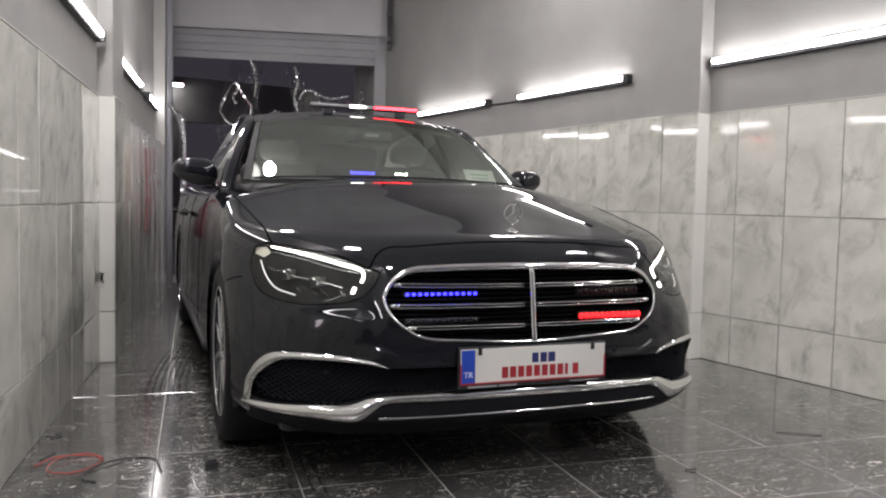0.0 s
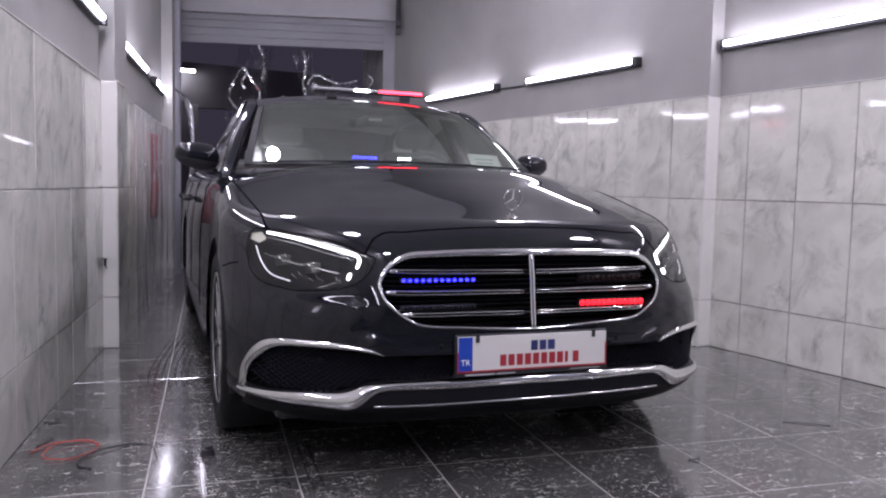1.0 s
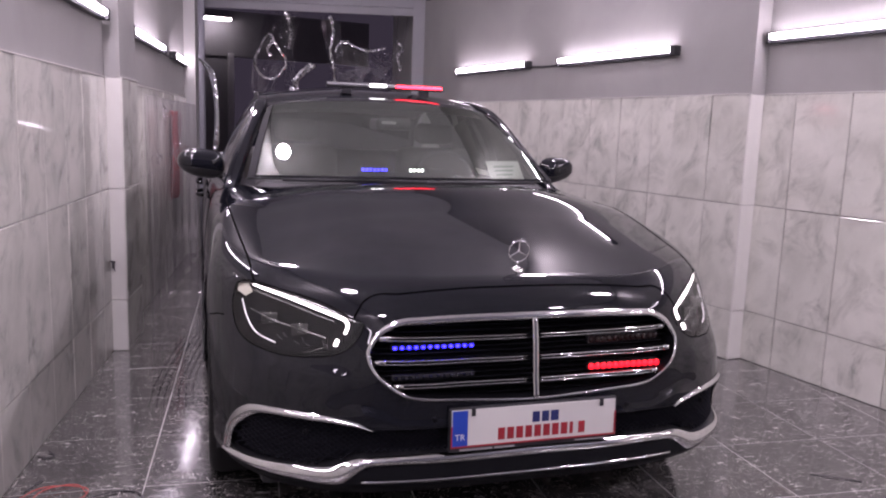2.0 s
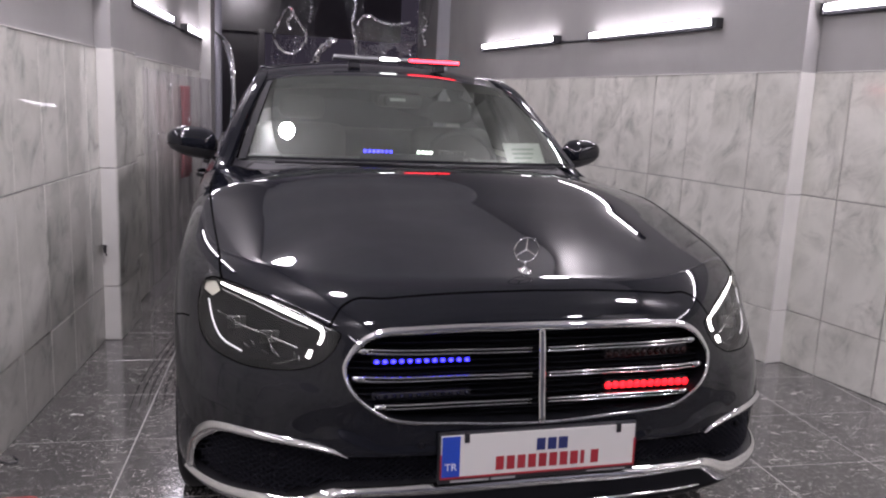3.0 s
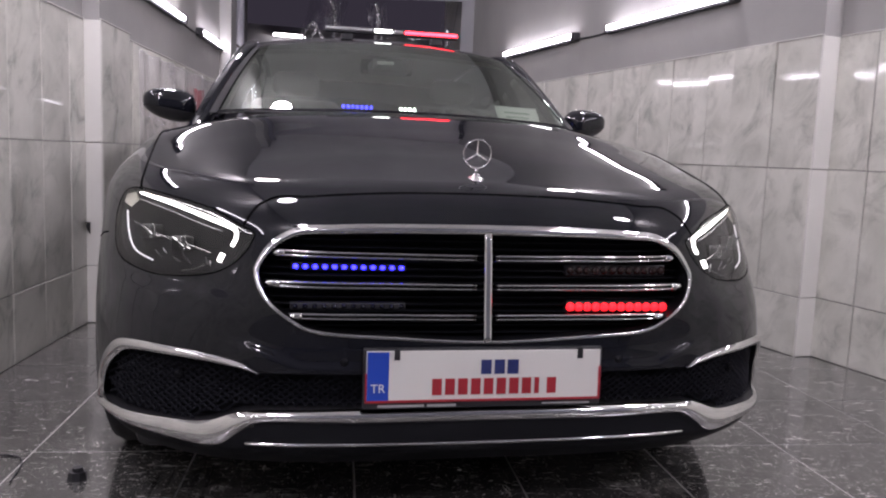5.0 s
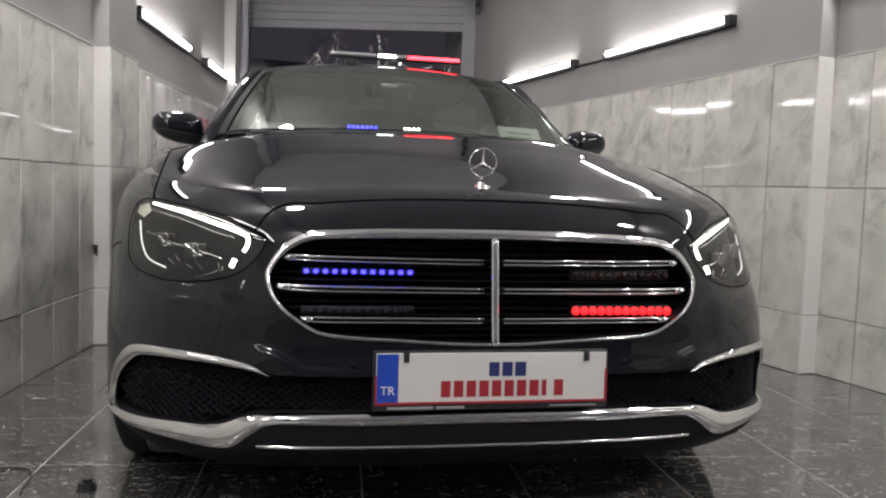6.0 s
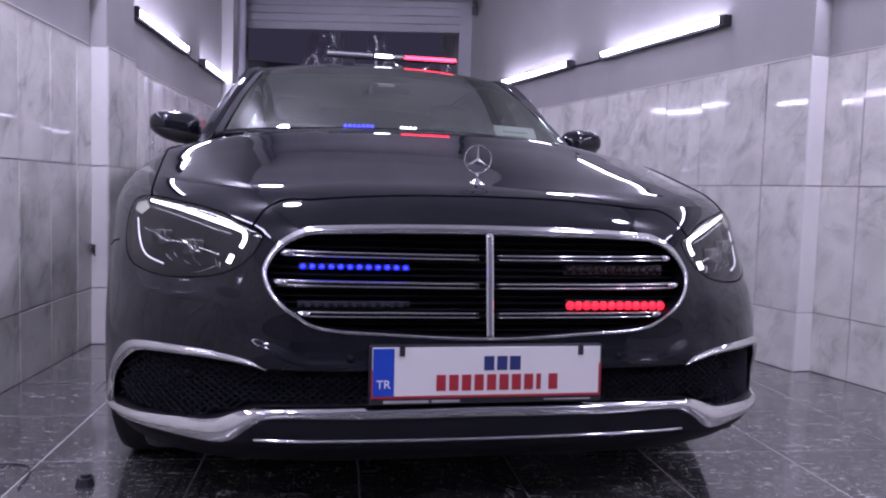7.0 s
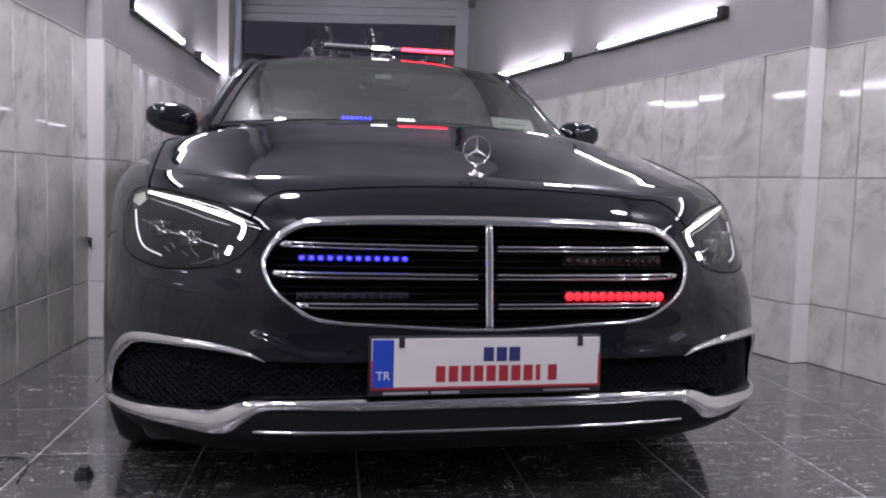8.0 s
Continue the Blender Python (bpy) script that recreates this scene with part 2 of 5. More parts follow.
for k, y in enumerate((2.68, 4.53, 6.22, 0.85, -0.98)):
    p = left_at(y)
    m = pose(p.x, p.y, 1.748, 0, 0, turn + 180)
    if k:
        copy_thing(lamp, m)
    else:
        lamp.matrix_basis = m


def lamp_cable(a, b, sag):
    """A black cord between two lamps along the wall."""
    mid = (a + b) / 2
    v, f = sweep(smooth_line([a, (a * 3 + b) / 4 - Vector((0, 0, sag * 0.7)), mid - Vector((0, 0, sag)), (a + b * 3) / 4 - Vector((0, 0, sag * 0.7)), b], 24), oval(0.007, 0.007, 8), up=(0, 0, 1))
    thing("lamp_cable", mesh_of("lamp_cable", v, f), M["black"], None, "black cord joining two tube lamps on the wall", "cable")


for y0, y1 in ((-1.88, -1.48), (-0.22, 0.18)):
    lamp_cable(Vector((RIGHT - 0.012, y0, 1.765)), Vector((RIGHT - 0.012, y1, 1.765)), 0.012)
lamp_cable(Vector((RIGHT_FAR - 0.014, 3.28, 1.742)), Vector((RIGHT_FAR - 0.014, 3.69, 1.748)), 0.006)
p, q = left_at(4.54, 0.014), left_at(5.01, 0.014)
lamp_cable(Vector((p.x, p.y, 1.732)), Vector((q.x, q.y, 1.732)), 0.006)


def ceiling_lamp():
    ob = new("ceiling_lamp")
    bm = bmesh.new()
    bmesh.ops.create_cone(bm, cap_ends=True, segments=40, radius1=0.15, radius2=0.15, depth=0.03, matrix=Matrix.Translation((0, 0, -0.015)))
    part("frame", bm, M["ink_frame"], ob, "white round frame")
    bm = bmesh.new()
    bmesh.ops.create_cone(bm, cap_ends=True, segments=40, radius1=0.135, radius2=0.135, depth=0.012, matrix=Matrix.Translation((0, 0, -0.034)))
    part("diffuser", bm, M["panel"], ob, "lit white diffuser")
    return tagged(ob, "round white panel lamp lit on the ceiling", "lamp", "ceiling lamps")


lamp = ceiling_lamp()
lamp.matrix_basis = pose(-0.24, 3.42, HIGH)
for x, y in ((-0.72, 1.12), (-1.45, -1.4), (-1.95, -3.5), (2.3, 2.5), (2.3, -0.5), (2.0, -3.3)):
    copy_thing(lamp, pose(x, y, HIGH))

# ---- the opening at the back ----
back = (BACK_R - BACK_L).normalized()
nb = Vector((-back.y, back.x))


def on_back(s, d):
    """A point of the back wall: s along it from the left end, d outwards."""
    p = BACK_L + back * s + nb * d
    return (p.x, p.y)


wide = (BACK_R - BACK_L).length
wall_back = structure("wall_back", prism([on_back(-0.3, 0), on_back(wide + 0.3, 0), on_back(wide + 0.3, 0.2), on_back(-0.3, 0.2)], 2.66, HIGH), M["lintel"], "grey lintel wall above the shutter")
shutter = new("roller_shutter")
for k in range(4):
    z = 2.36 + 0.078 * k
    part("slat", prism([on_back(0.02, 0.06), on_back(wide - 0.1, 0.06), on_back(wide - 0.1, 0.09), on_back(0.02, 0.09)], z, z + 0.073), M["shutter"], shutter)
part("guide", prism([on_back(wide - 0.16, 0.03), on_back(wide, 0.03), on_back(wide, 0.12), on_back(wide - 0.16, 0.12)], 0, 2.68), M["shutter"], shutter)
part("guide", prism([on_back(-0.05, 0.03), on_back(0.06, 0.03), on_back(0.06, 0.12), on_back(-0.05, 0.12)], 0, 2.68), M["shutter"], shutter)
tagged(shutter, "grey metal roller shutter rolled up over the opening", "shutter")
ground = structure("ground", box((-40, 7.6, -0.25), (40, 60, -0.02)), M["dark"], "dark asphalt outside at night")
# the building across the yard, with a lit tube on its front
across = new("building_across")
part("wall", box((-3.0, 19.5, -0.02), (3.12, 19.7, 2.9)), M["wall"], across, "dim grey rendered wall")
part("post", box((3.12, 19.38, -0.02), (3.27, 19.52, 2.97), 0.01), M["trim"], across, "pale upright post")
part("upper_wall", box((-3.0, 19.46, 2.9), (7.0, 19.7, 4.05)), M["wall"], across, "dark upper wall")
tagged(across, "dim grey building across the yard at night", "building")
tube = new("outdoor_lamp")
part("housing", box((2.32, 19.0, 3.80), (3.14, 19.46, 3.86), 0.01), M["black"], tube)
part("tube", box((2.34, 18.98, 3.74), (3.12, 19.05, 3.802), 0.02, 3), M["far_tube"], tube, "lit white tube", True)
tagged(tube, "lit tube lamp on the dark building across the yard", "lamp")

# drain pipe and corner post at the far left, motor bracket at the far right
structure("pilaster_far", prism([left_at(5.9, 0.1), left_at(6.15, 0.1), left_at(6.15, -0.02), left_at(5.9, -0.02)], 0, HIGH), M["wall"], "narrow grey painted corner post")
v, f = sweep([(0, 0, 0), (0, 0, HIGH)], oval(0.055, 0.055, 24), up=(0, 1, 0))
p = left_at(6.30, 0.09)
pipe = thing("drain_pipe", mesh_of("drain_pipe", v, f), M["pipe"], None, "glossy grey plastic drain pipe beside the doorway", "pipe", at=pose(p.x, p.y, 0))
bracket = new("shutter_bracket")
x, y = on_back(wide - 0.02, -0.12)
part("plate", box((-0.025, -0.015, -0.05), (0.025, 0.015, 0.5), 0.004), M["satin"], bracket)
part("arm", box((-0.02, -0.16, 0.02), (0.01, 0.0, 0.06), 0.004), M["satin"], bracket)
v, f = sweep([(0.0, -0.15, 0.04), (0.0, -0.02, 0.30)], oval(0.012, 0.012, 8), up=(1, 0, 0))
thing("brace", mesh_of("brace", v, f), M["satin"], bracket)
tagged(bracket, "dark metal shutter bracket with a slanted brace", "bracket")
bracket.matrix_basis = pose(x, y, 2.54, 0, 0, -20)
# ---- the car's skin, as a smooth function ----
def spline(xs, ys):
    """A smooth curve through the given values."""
    xs, ys = np.array(xs, float), np.array(ys, float)
    h = np.diff(xs)
    d = np.diff(ys) / h
    m = np.zeros(len(xs))
    for i in range(1, len(xs) - 1):
        m[i] = 0 if d[i - 1] * d[i] <= 0 else (d[i - 1] * h[i] + d[i] * h[i - 1]) / (h[i - 1] + h[i])
    m[0], m[-1] = d[0], d[-1]

    def at(x):
        x = np.clip(x, xs[0], xs[-1])
        i = np.clip(np.searchsorted(xs, x) - 1, 0, len(xs) - 2)
        t = (x - xs[i]) / h[i]
        return (2 * t**3 - 3 * t**2 + 1) * ys[i] + (t**3 - 2 * t**2 + t) * h[i] * m[i] + (3 * t**2 - 2 * t**3) * ys[i + 1] + (t**3 - t**2) * h[i] * m[i + 1]

    return at


nose = spline([0.16, 0.20, 0.25, 0.34, 0.45, 0.55, 0.65, 0.74, 0.82, 1.0], [0.13, 0.065, 0.010, 0.022, 0.008, 0.022, 0.036, 0.058, 0.10, 0.22])
half = spline([0.16, 0.25, 0.45, 0.65, 0.80, 0.95, 1.1], [0.890, 0.922, 0.930, 0.926, 0.912, 0.88, 0.83])
crown = spline([-0.1, 0.0, 0.1, 0.2, 0.4, 0.7, 1.15, 1.7, 3.9, 4.6, 5.0], [0.735, 0.772, 0.798, 0.823, 0.877, 0.943, 1.014, 1.0, 1.03, 1.05, 1.03])
lift = spline([-0.1, 0.4, 0.7, 1.15, 1.7, 5.0], [0.0, 0.0, 0.008, 0.024, 0.0, 0.0])
fall = spline([0.0, 0.2, 0.45, 0.8, 1.1, 1.8, 5.0], [0.10, 0.110, 0.112, 0.096, 0.079, 0.052, 0.06])
full = spline([0.16, 0.42, 0.56, 0.70, 0.80, 1.1], [4.2, 4.0, 3.3, 2.65, 2.55, 2.5])
bend = spline([0.16, 0.50, 0.72, 1.1], [1.8, 1.8, 1.62, 1.6])
TAIL, DEEP = 4.93, 0.62


def soft_max(a, b, k):
    h = np.maximum(k - np.abs(a - b), 0)
    return np.maximum(a, b) + h * h / (4 * k)


def ease(x, a, b):
    t = np.clip((x - a) / (b - a), 0, 1)
    return t * t * (3 - 2 * t)


def skin(u, v, z):
    """Below zero inside the car's lower body; metres, nearly."""
    au = np.abs(u)
    v = v + 0.024 * ease(au, 0.18, 0.46) * (1 - ease(au, 0.47, 0.70)) * ease(z, 0.46, 0.56) * (1 - 0.85 * ease(z, 0.68, 0.82))  # the grille panel stands proud
    v = v + 0.011 * ease(au, 0.52, 0.60) * (1 - ease(au, 0.78, 0.88)) * ease(z, 0.45, 0.53) * (1 - ease(z, 0.552, 0.592))  # shelf under the lamp
    low = 0.416 + 0.045 * ease(au, 0.39, 0.53)
    v = v + 0.007 * ease(au, 0.20, 0.30) * (1 - ease(au, 0.50, 0.58)) * ease(z, 0.36, 0.40) * (1 - ease(z, low, low + 0.022))  # ledge over the intake
    f = np.clip((DEEP - (v - nose(z))) / DEEP, 0, 3)
    r = np.clip((v - (TAIL - 0.55)) / 0.55, 0, 3)
    side = (au / half(z)) ** full(z) + f ** bend(z) + r**2.2
    a = (side ** (1 / 2.2) - 1) * 0.8
    b = z - (crown(v) - fall(v) * (au / 0.88) ** 2.4 - lift(v) * ease(au, 0.42, 0.96))
    return soft_max(soft_max(a, b, 0.07), 0.175 - z, 0.03)


def nose_at(u, z):
    """How far back the skin lies at (u, z), seen from the front."""
    u, z = np.broadcast_arrays(np.array(u, float), np.array(z, float))
    lo, hi = np.full(u.shape, -0.3), np.full(u.shape, 1.6)
    for _ in range(40):
        mid = (lo + hi) / 2
        s = skin(u, mid, z) > 0
        lo, hi = np.where(s, mid, lo), np.where(s, hi, mid)
    return (lo + hi) / 2


def top_at(u, v):
    """How high the skin lies at (u, v), seen from above."""
    u, v = np.broadcast_arrays(np.array(u, float), np.array(v, float))
    lo, hi = np.full(u.shape, 0.4), np.full(u.shape, 1.4)
    for _ in range(40):
        mid = (lo + hi) / 2
        s = skin(u, v, mid) > 0
        hi, lo = np.where(s, mid, hi), np.where(s, lo, mid)
    return (lo + hi) / 2


def normal_at(P):
    e = 1e-3
    P = np.array(P, float)
    g = np.stack([skin(*(P + e * d).T) - skin(*(P - e * d).T) for d in np.eye(3)], 1)
    return g / (np.linalg.norm(g, axis=1)[:, None] + 1e-12)


def reach(C, D):
    """Where the rays from C along D leave the body."""
    lo, hi = np.zeros(len(D)), np.full(len(D), 2.5)
    for _ in range(40):
        mid = (lo + hi) / 2
        s = skin(*(C + mid[:, None] * D).T) > 0
        hi, lo = np.where(s, mid, hi), np.where(s, lo, mid)
    return C + lo[:, None] * D
def glass_material(name, tint, rough=0.0, ior=1.5, sheen=(1, 1, 1)):
    m = bpy.data.materials.new(name)
    m.use_nodes = True
    t = m.node_tree
    t.nodes.clear()
    outp, mixer = t.nodes.new("ShaderNodeOutputMaterial"), t.nodes.new("ShaderNodeMixShader")
    clear, shine, fres = t.nodes.new("ShaderNodeBsdfTransparent"), t.nodes.new("ShaderNodeBsdfGlossy"), t.nodes.new("ShaderNodeFresnel")
    clear.inputs["Color"].default_value = (*tint, 1)
    shine.inputs["Roughness"].default_value = rough
    shine.inputs["Color"].default_value = (*sheen, 1)
    fres.inputs["IOR"].default_value = ior
    t.links.new(fres.outputs[0], mixer.inputs[0])
    t.links.new(clear.outputs[0], mixer.inputs[1])
    t.links.new(shine.outputs[0], mixer.inputs[2])
    t.links.new(mixer.outputs[0], outp.inputs[0])
    return m


M["glass"] = glass_material("windscreen_glass", (0.40, 0.47, 0.41), 0.0, 2.8, (0.93, 1.0, 0.94))
M["side_glass"] = glass_material("side_glass", (0.14, 0.16, 0.15), 0.0, 2.2)
M["lens"] = glass_material("clear_lens", (0.92, 0.93, 0.93))
M["gap"] = material("shut_line", (0.002, 0.002, 0.002), 0.9, spec=0.02)
M["mesh_black"] = material("mesh_black", (0.009, 0.0093, 0.013), 0.75, spec=0.1)
M["pale_reflector"] = material("pale_reflector", (0.55, 0.54, 0.45), 0.2)
M["drl"] = material("daylight_strip", (1, 1, 1), 0.3, emit=(1.0, 0.96, 0.86), power=7.0)
M["drl_dim"] = material("dim_light_guide", (0.9, 0.9, 0.9), 0.3, emit=(1.0, 0.98, 0.93), power=0.35)
M["housing"] = material("lamp_housing", (0.006, 0.006, 0.007), 0.5, spec=0.12)
M["reflector"] = material("satin_reflector", (0.22, 0.22, 0.23), 0.25, 1.0)
M["bright"] = material("lamp_chrome", (0.65, 0.65, 0.66), 0.12, 1.0)
M["plate_white"] = material("plate_white", (0.66, 0.65, 0.62), 0.4)
M["plate_blue"] = material("plate_blue", (0.015, 0.06, 0.42), 0.4)
M["plate_red"] = material("plate_red", (0.33, 0.02, 0.03), 0.45)
M["ink_blue"] = material("dark_blue_ink", (0.02, 0.03, 0.13), 0.45)
M["ink_white"] = material("white_ink", (0.75, 0.75, 0.75), 0.45)
# beige seats, with the dimness of the cabin put into their colour
M["leather"] = material("dimmed_leather", (0.045, 0.042, 0.038), 0.5)
M["trim_cloth"] = material("pale_headliner", (0.42, 0.41, 0.37), 0.8)
M["dash"] = material("dashboard", (0.025, 0.025, 0.026), 0.5)
M["paper"] = material("paper", (0.75, 0.77, 0.70), 0.6)

AXLE_F, AXLE_R, WHEEL = 0.84, 3.78, 0.338

# outlines on the front, as (across, up), for the half with positive u
GRILLE = [(0, 0.716), (0.20, 0.714), (0.335, 0.709), (0.405, 0.703), (0.457, 0.678), (0.487, 0.640), (0.495, 0.612), (0.476, 0.567), (0.427, 0.526), (0.365, 0.499), (0.225, 0.488), (0, 0.478)]
HEADLAMP = [(0.786, 0.769), (0.69, 0.757), (0.596, 0.738), (0.536, 0.711), (0.503, 0.697), (0.508, 0.676), (0.521, 0.655), (0.549, 0.628), (0.604, 0.603), (0.708, 0.590), (0.782, 0.598), (0.824, 0.614), (0.844, 0.648), (0.848, 0.705), (0.830, 0.757)]
INTAKE = [(0, 0.41), (0.30, 0.41), (0.49, 0.411), (0.53, 0.420), (0.64, 0.431), (0.77, 0.427), (0.817, 0.40), (0.852, 0.34), (0.860, 0.282), (0.81, 0.273), (0.703, 0.285), (0.60, 0.292), (0.539, 0.313), (0.479, 0.324), (0.26, 0.328), (0, 0.331)]


def both_sides(pts):
    """A closed outline from the half with positive u."""
    P = np.array(pts, float)
    Q = P[::-1].copy()
    Q[:, 0] *= -1
    return np.vstack([P, Q[1:-1]])


grille_line = smooth_line(both_sides(GRILLE), 160, True)
intake_line = smooth_line(both_sides(INTAKE), 200, True)
lamp_line = smooth_line(HEADLAMP, 90, True)
seam_front = spline([0, 0.20, 0.39, 0.477, 0.50, 0.53], [0.792, 0.788, 0.774, 0.763, 0.748, 0.705])
seam_side = spline([0.10, 0.40, 0.50, 0.66, 0.98, 1.5], [0.51, 0.783, 0.792, 0.806, 0.83, 0.84])

hood_end = spline([0, 0.3, 0.5, 0.6, 0.7, 0.76, 0.80], [1.13, 1.165, 1.25, 1.34, 1.51, 1.72, 1.80])

car = new("sedan_car")
car.matrix_basis = pose(0.313, 0.146, 0, 0, 0, -8.85) @ Matrix.Diagonal((0.987, 0.987, 1.0, 1))
tagged(car, "glossy black executive sedan with chrome trim, daylight strips lit", "car")


def on_skin(u, z, off=0.0):
    """Points on the front skin, moved out by off along its normal."""
    u, z = np.array(u, float), np.array(z, float)
    P = np.stack([u, nose_at(u, z), z], 1)
    return P + off * normal_at(P) if off else P


def body_shell():
    """The lower body: rays from a centre line meet the skin; its panels are told apart by the shut lines."""
    lam = np.radians(np.r_[np.linspace(-88, -32, 12), np.linspace(-30, 45, 290), np.linspace(46, 90, 60)])
    phi = np.radians(np.r_[np.linspace(-89.5, -60, 40), np.linspace(-59.5, 59.5, 290), np.linspace(60, 89.5, 40)])
    Lm, Ph = np.meshgrid(lam, phi, indexing="ij")
    D = np.stack([np.sin(Ph), -np.cos(Ph) * np.cos(Lm), np.cos(Ph) * np.sin(Lm)], -1).reshape(-1, 3)
    front = reach(np.array([0, 1.2, 0.5]), D)
    rows = [front.reshape(len(lam), len(phi), 3)]
    ang = np.radians(np.linspace(-150, 150, 120))
    vs = np.r_[np.linspace(1.2, 4.3, 60), np.linspace(4.33, 4.925, 26)]
    ring = []
    for v in vs:
        d = np.stack([np.sin(ang), 0 * ang, np.cos(ang)], 1)
        ring.append(reach(np.array([0, v, 0.5]), d))
    rows.append(np.array(ring))
    V, F = [], []
    base = 0
    for g in rows:
        n, m = g.shape[:2]
        V.append(g.reshape(-1, 3))
        i, j = np.meshgrid(np.arange(n - 1), np.arange(m - 1), indexing="ij")
        a = (base + i * m + j).ravel()
        F.append(np.stack([a, a + 1, a + m + 1, a + m], 1))
        base += n * m
    V, F = np.vstack(V), np.vstack(F)
    F[: len(F)] = F[:, ::-1]
    c = V[F].mean(1)
    u, v, z = c.T
    au = np.abs(u)
    keep = np.ones(len(F), bool)
    facing = v < 0.62
    keep &= ~(facing & inside(u, z, grille_line) & (z < 0.73))
    keep &= ~(facing & inside(au, z, lamp_line))
    keep &= ~(facing & inside(u, z, intake_line))
    for axle in (AXLE_F, AXLE_R):
        keep &= ~((au > 0.6) & ((v - axle) ** 2 + (z - WHEEL) ** 2 < 0.372**2) & (z < 0.75))
    hood = (v < hood_end(au)) & (z > 0.69) & (au < seam_side(v)) & ((z > seam_front(np.minimum(au, 0.53))) | (v > 0.3))
    cabin = (v > hood_end(np.minimum(au, 0.8))) & (v < 4.0) & (au < 0.775) & (z > 0.9)
    keep &= ~cabin
    bumper = (v < 0.52) & (z < 0.70) | (v < 0.16) & ~hood
    door = (v > 1.75) & (v < 3.45) & (au > 0.6)
    valance = bumper & ~hood & (z < np.interp(au, [0, 0.26, 0.47, 0.523, 0.58, 0.9], [0.302, 0.301, 0.302, 0.284, 0.250, 0.250])) & (au < 0.86)
    for name, pick, label in (("hood", hood, "long glossy black hood"), ("front_bumper", bumper & ~hood & ~valance, ""), ("valance", valance, "matt black lower valance"), ("door_panel", door & (u > 0), ""), ("door_panel", door & (u < 0), ""), ("body_shell", ~hood & ~bumper & ~door, "")):
        f = F[keep & pick]
        used, idx = np.unique(f, return_inverse=True)
        thing(name, mesh_of(name, V[used], idx.reshape(-1, 4)), M["matt" if name == "valance" else "paint"], car, label)


body_shell()


def facing_front(verts, faces):
    """The faces, turned so that they look forwards and up."""
    V = np.array(verts, float)
    q = [f for f in faces if len(f) == 4]
    T = V[np.array(q)]
    n = np.cross(T[:, 2] - T[:, 0], T[:, 3] - T[:, 1]).sum(0)
    return faces if n[1] * -1 + n[2] * 0.5 > 0 else [tuple(f)[::-1] for f in faces]


def mirrored(name, verts, faces, mat, parent, label="", smooth=True):
    """The same part for both sides."""
    made = []
    for s in (1, -1):
        V = np.array(verts, float) * (s, 1, 1)
        f = faces if s > 0 else [tuple(q)[::-1] for q in faces]
        made.append(thing(name, mesh_of(name, V, f, smooth), mat, parent, label))
    return made


def fan_patch(line, depth, rings=10, centre=None, lift=0.0):
    """A patch that fills an outline on the front skin."""
    c = np.mean(line, 0) if centre is None else np.array(centre)
    V, F = [], []
    n = len(line)
    for s in np.linspace(0.02, 1, rings):
        q = c + s * (line - c)
        P = on_skin(q[:, 0], q[:, 1])
        P[:, 1] += depth + lift * (1 - s**4)
        V += list(P)
    for i in range(rings - 1):
        for k in range(n):
            l = (k + 1) % n
            F.append((i * n + k, i * n + l, (i + 1) * n + l, (i + 1) * n + k))
    F.append(tuple(range(n))[::-1])
    return V, facing_front(V, F)


def rim_wall(line, depth, front=0.0):
    """The wall of a recess behind an outline."""
    P = on_skin(line[:, 0], line[:, 1])
    Q = P.copy()
    P[:, 1] += front
    Q[:, 1] += depth
    n = len(line)
    return list(P) + list(Q), [(k, (k + 1) % n, n + (k + 1) % n, n + k) for k in range(n)]


def along_skin(pts, n, off=0.0):
    q = smooth_line(pts, n)
    return on_skin(q[:, 0], q[:, 1], off)


# shut lines of the hood
us = np.r_[np.linspace(-0.528, -0.42, 26), np.linspace(-0.4, 0.4, 60), np.linspace(0.42, 0.528, 26)]
line = on_skin(us, seam_front(np.abs(us)), -0.0015)
v, f = sweep(line, oval(0.0038, 0.0038, 6))
thing("hood_gap", mesh_of("hood_gap", v, f), M["gap"], car)
vv = np.linspace(0.40, 1.3, 50)
uu = seam_side(vv)
v, f = sweep(np.stack([uu, vv, top_at(uu, vv) - 0.0018], 1), oval(0.0038, 0.0038, 6))
mirrored("hood_gap", v, f, M["gap"], car)

# ---- grille ----
grille = new("grille")
grille.parent = car
v, f = rim_wall(grille_line, 0.09)
thing("recess", mesh_of("recess", v, f), M["matt"], grille)
P = on_skin(grille_line[:, 0], grille_line[:, 1], 0.004)
weight = np.interp(grille_line[:, 1], [0.474, 0.50, 0.60, 0.69, 0.717], [0.34, 0.38, 0.46, 0.95, 1.2])
v, f = sweep(P, oval(0.0095, 0.007, 12, 2.6), True, up=normal_at(P), scale=weight)
thing("surround", mesh_of("surround", v, f), M["chrome"], grille, "chrome grille surround")
bm = box((-0.50, 0.135, 0.47), (0.50, 0.15, 0.72))
part("backing", bm, M["matt"], grille)
half_of = spline([0.476, 0.49, 0.52, 0.566, 0.613, 0.64, 0.679, 0.703, 0.715], [0.1, 0.33, 0.425, 0.48, 0.494, 0.487, 0.457, 0.40, 0.2])
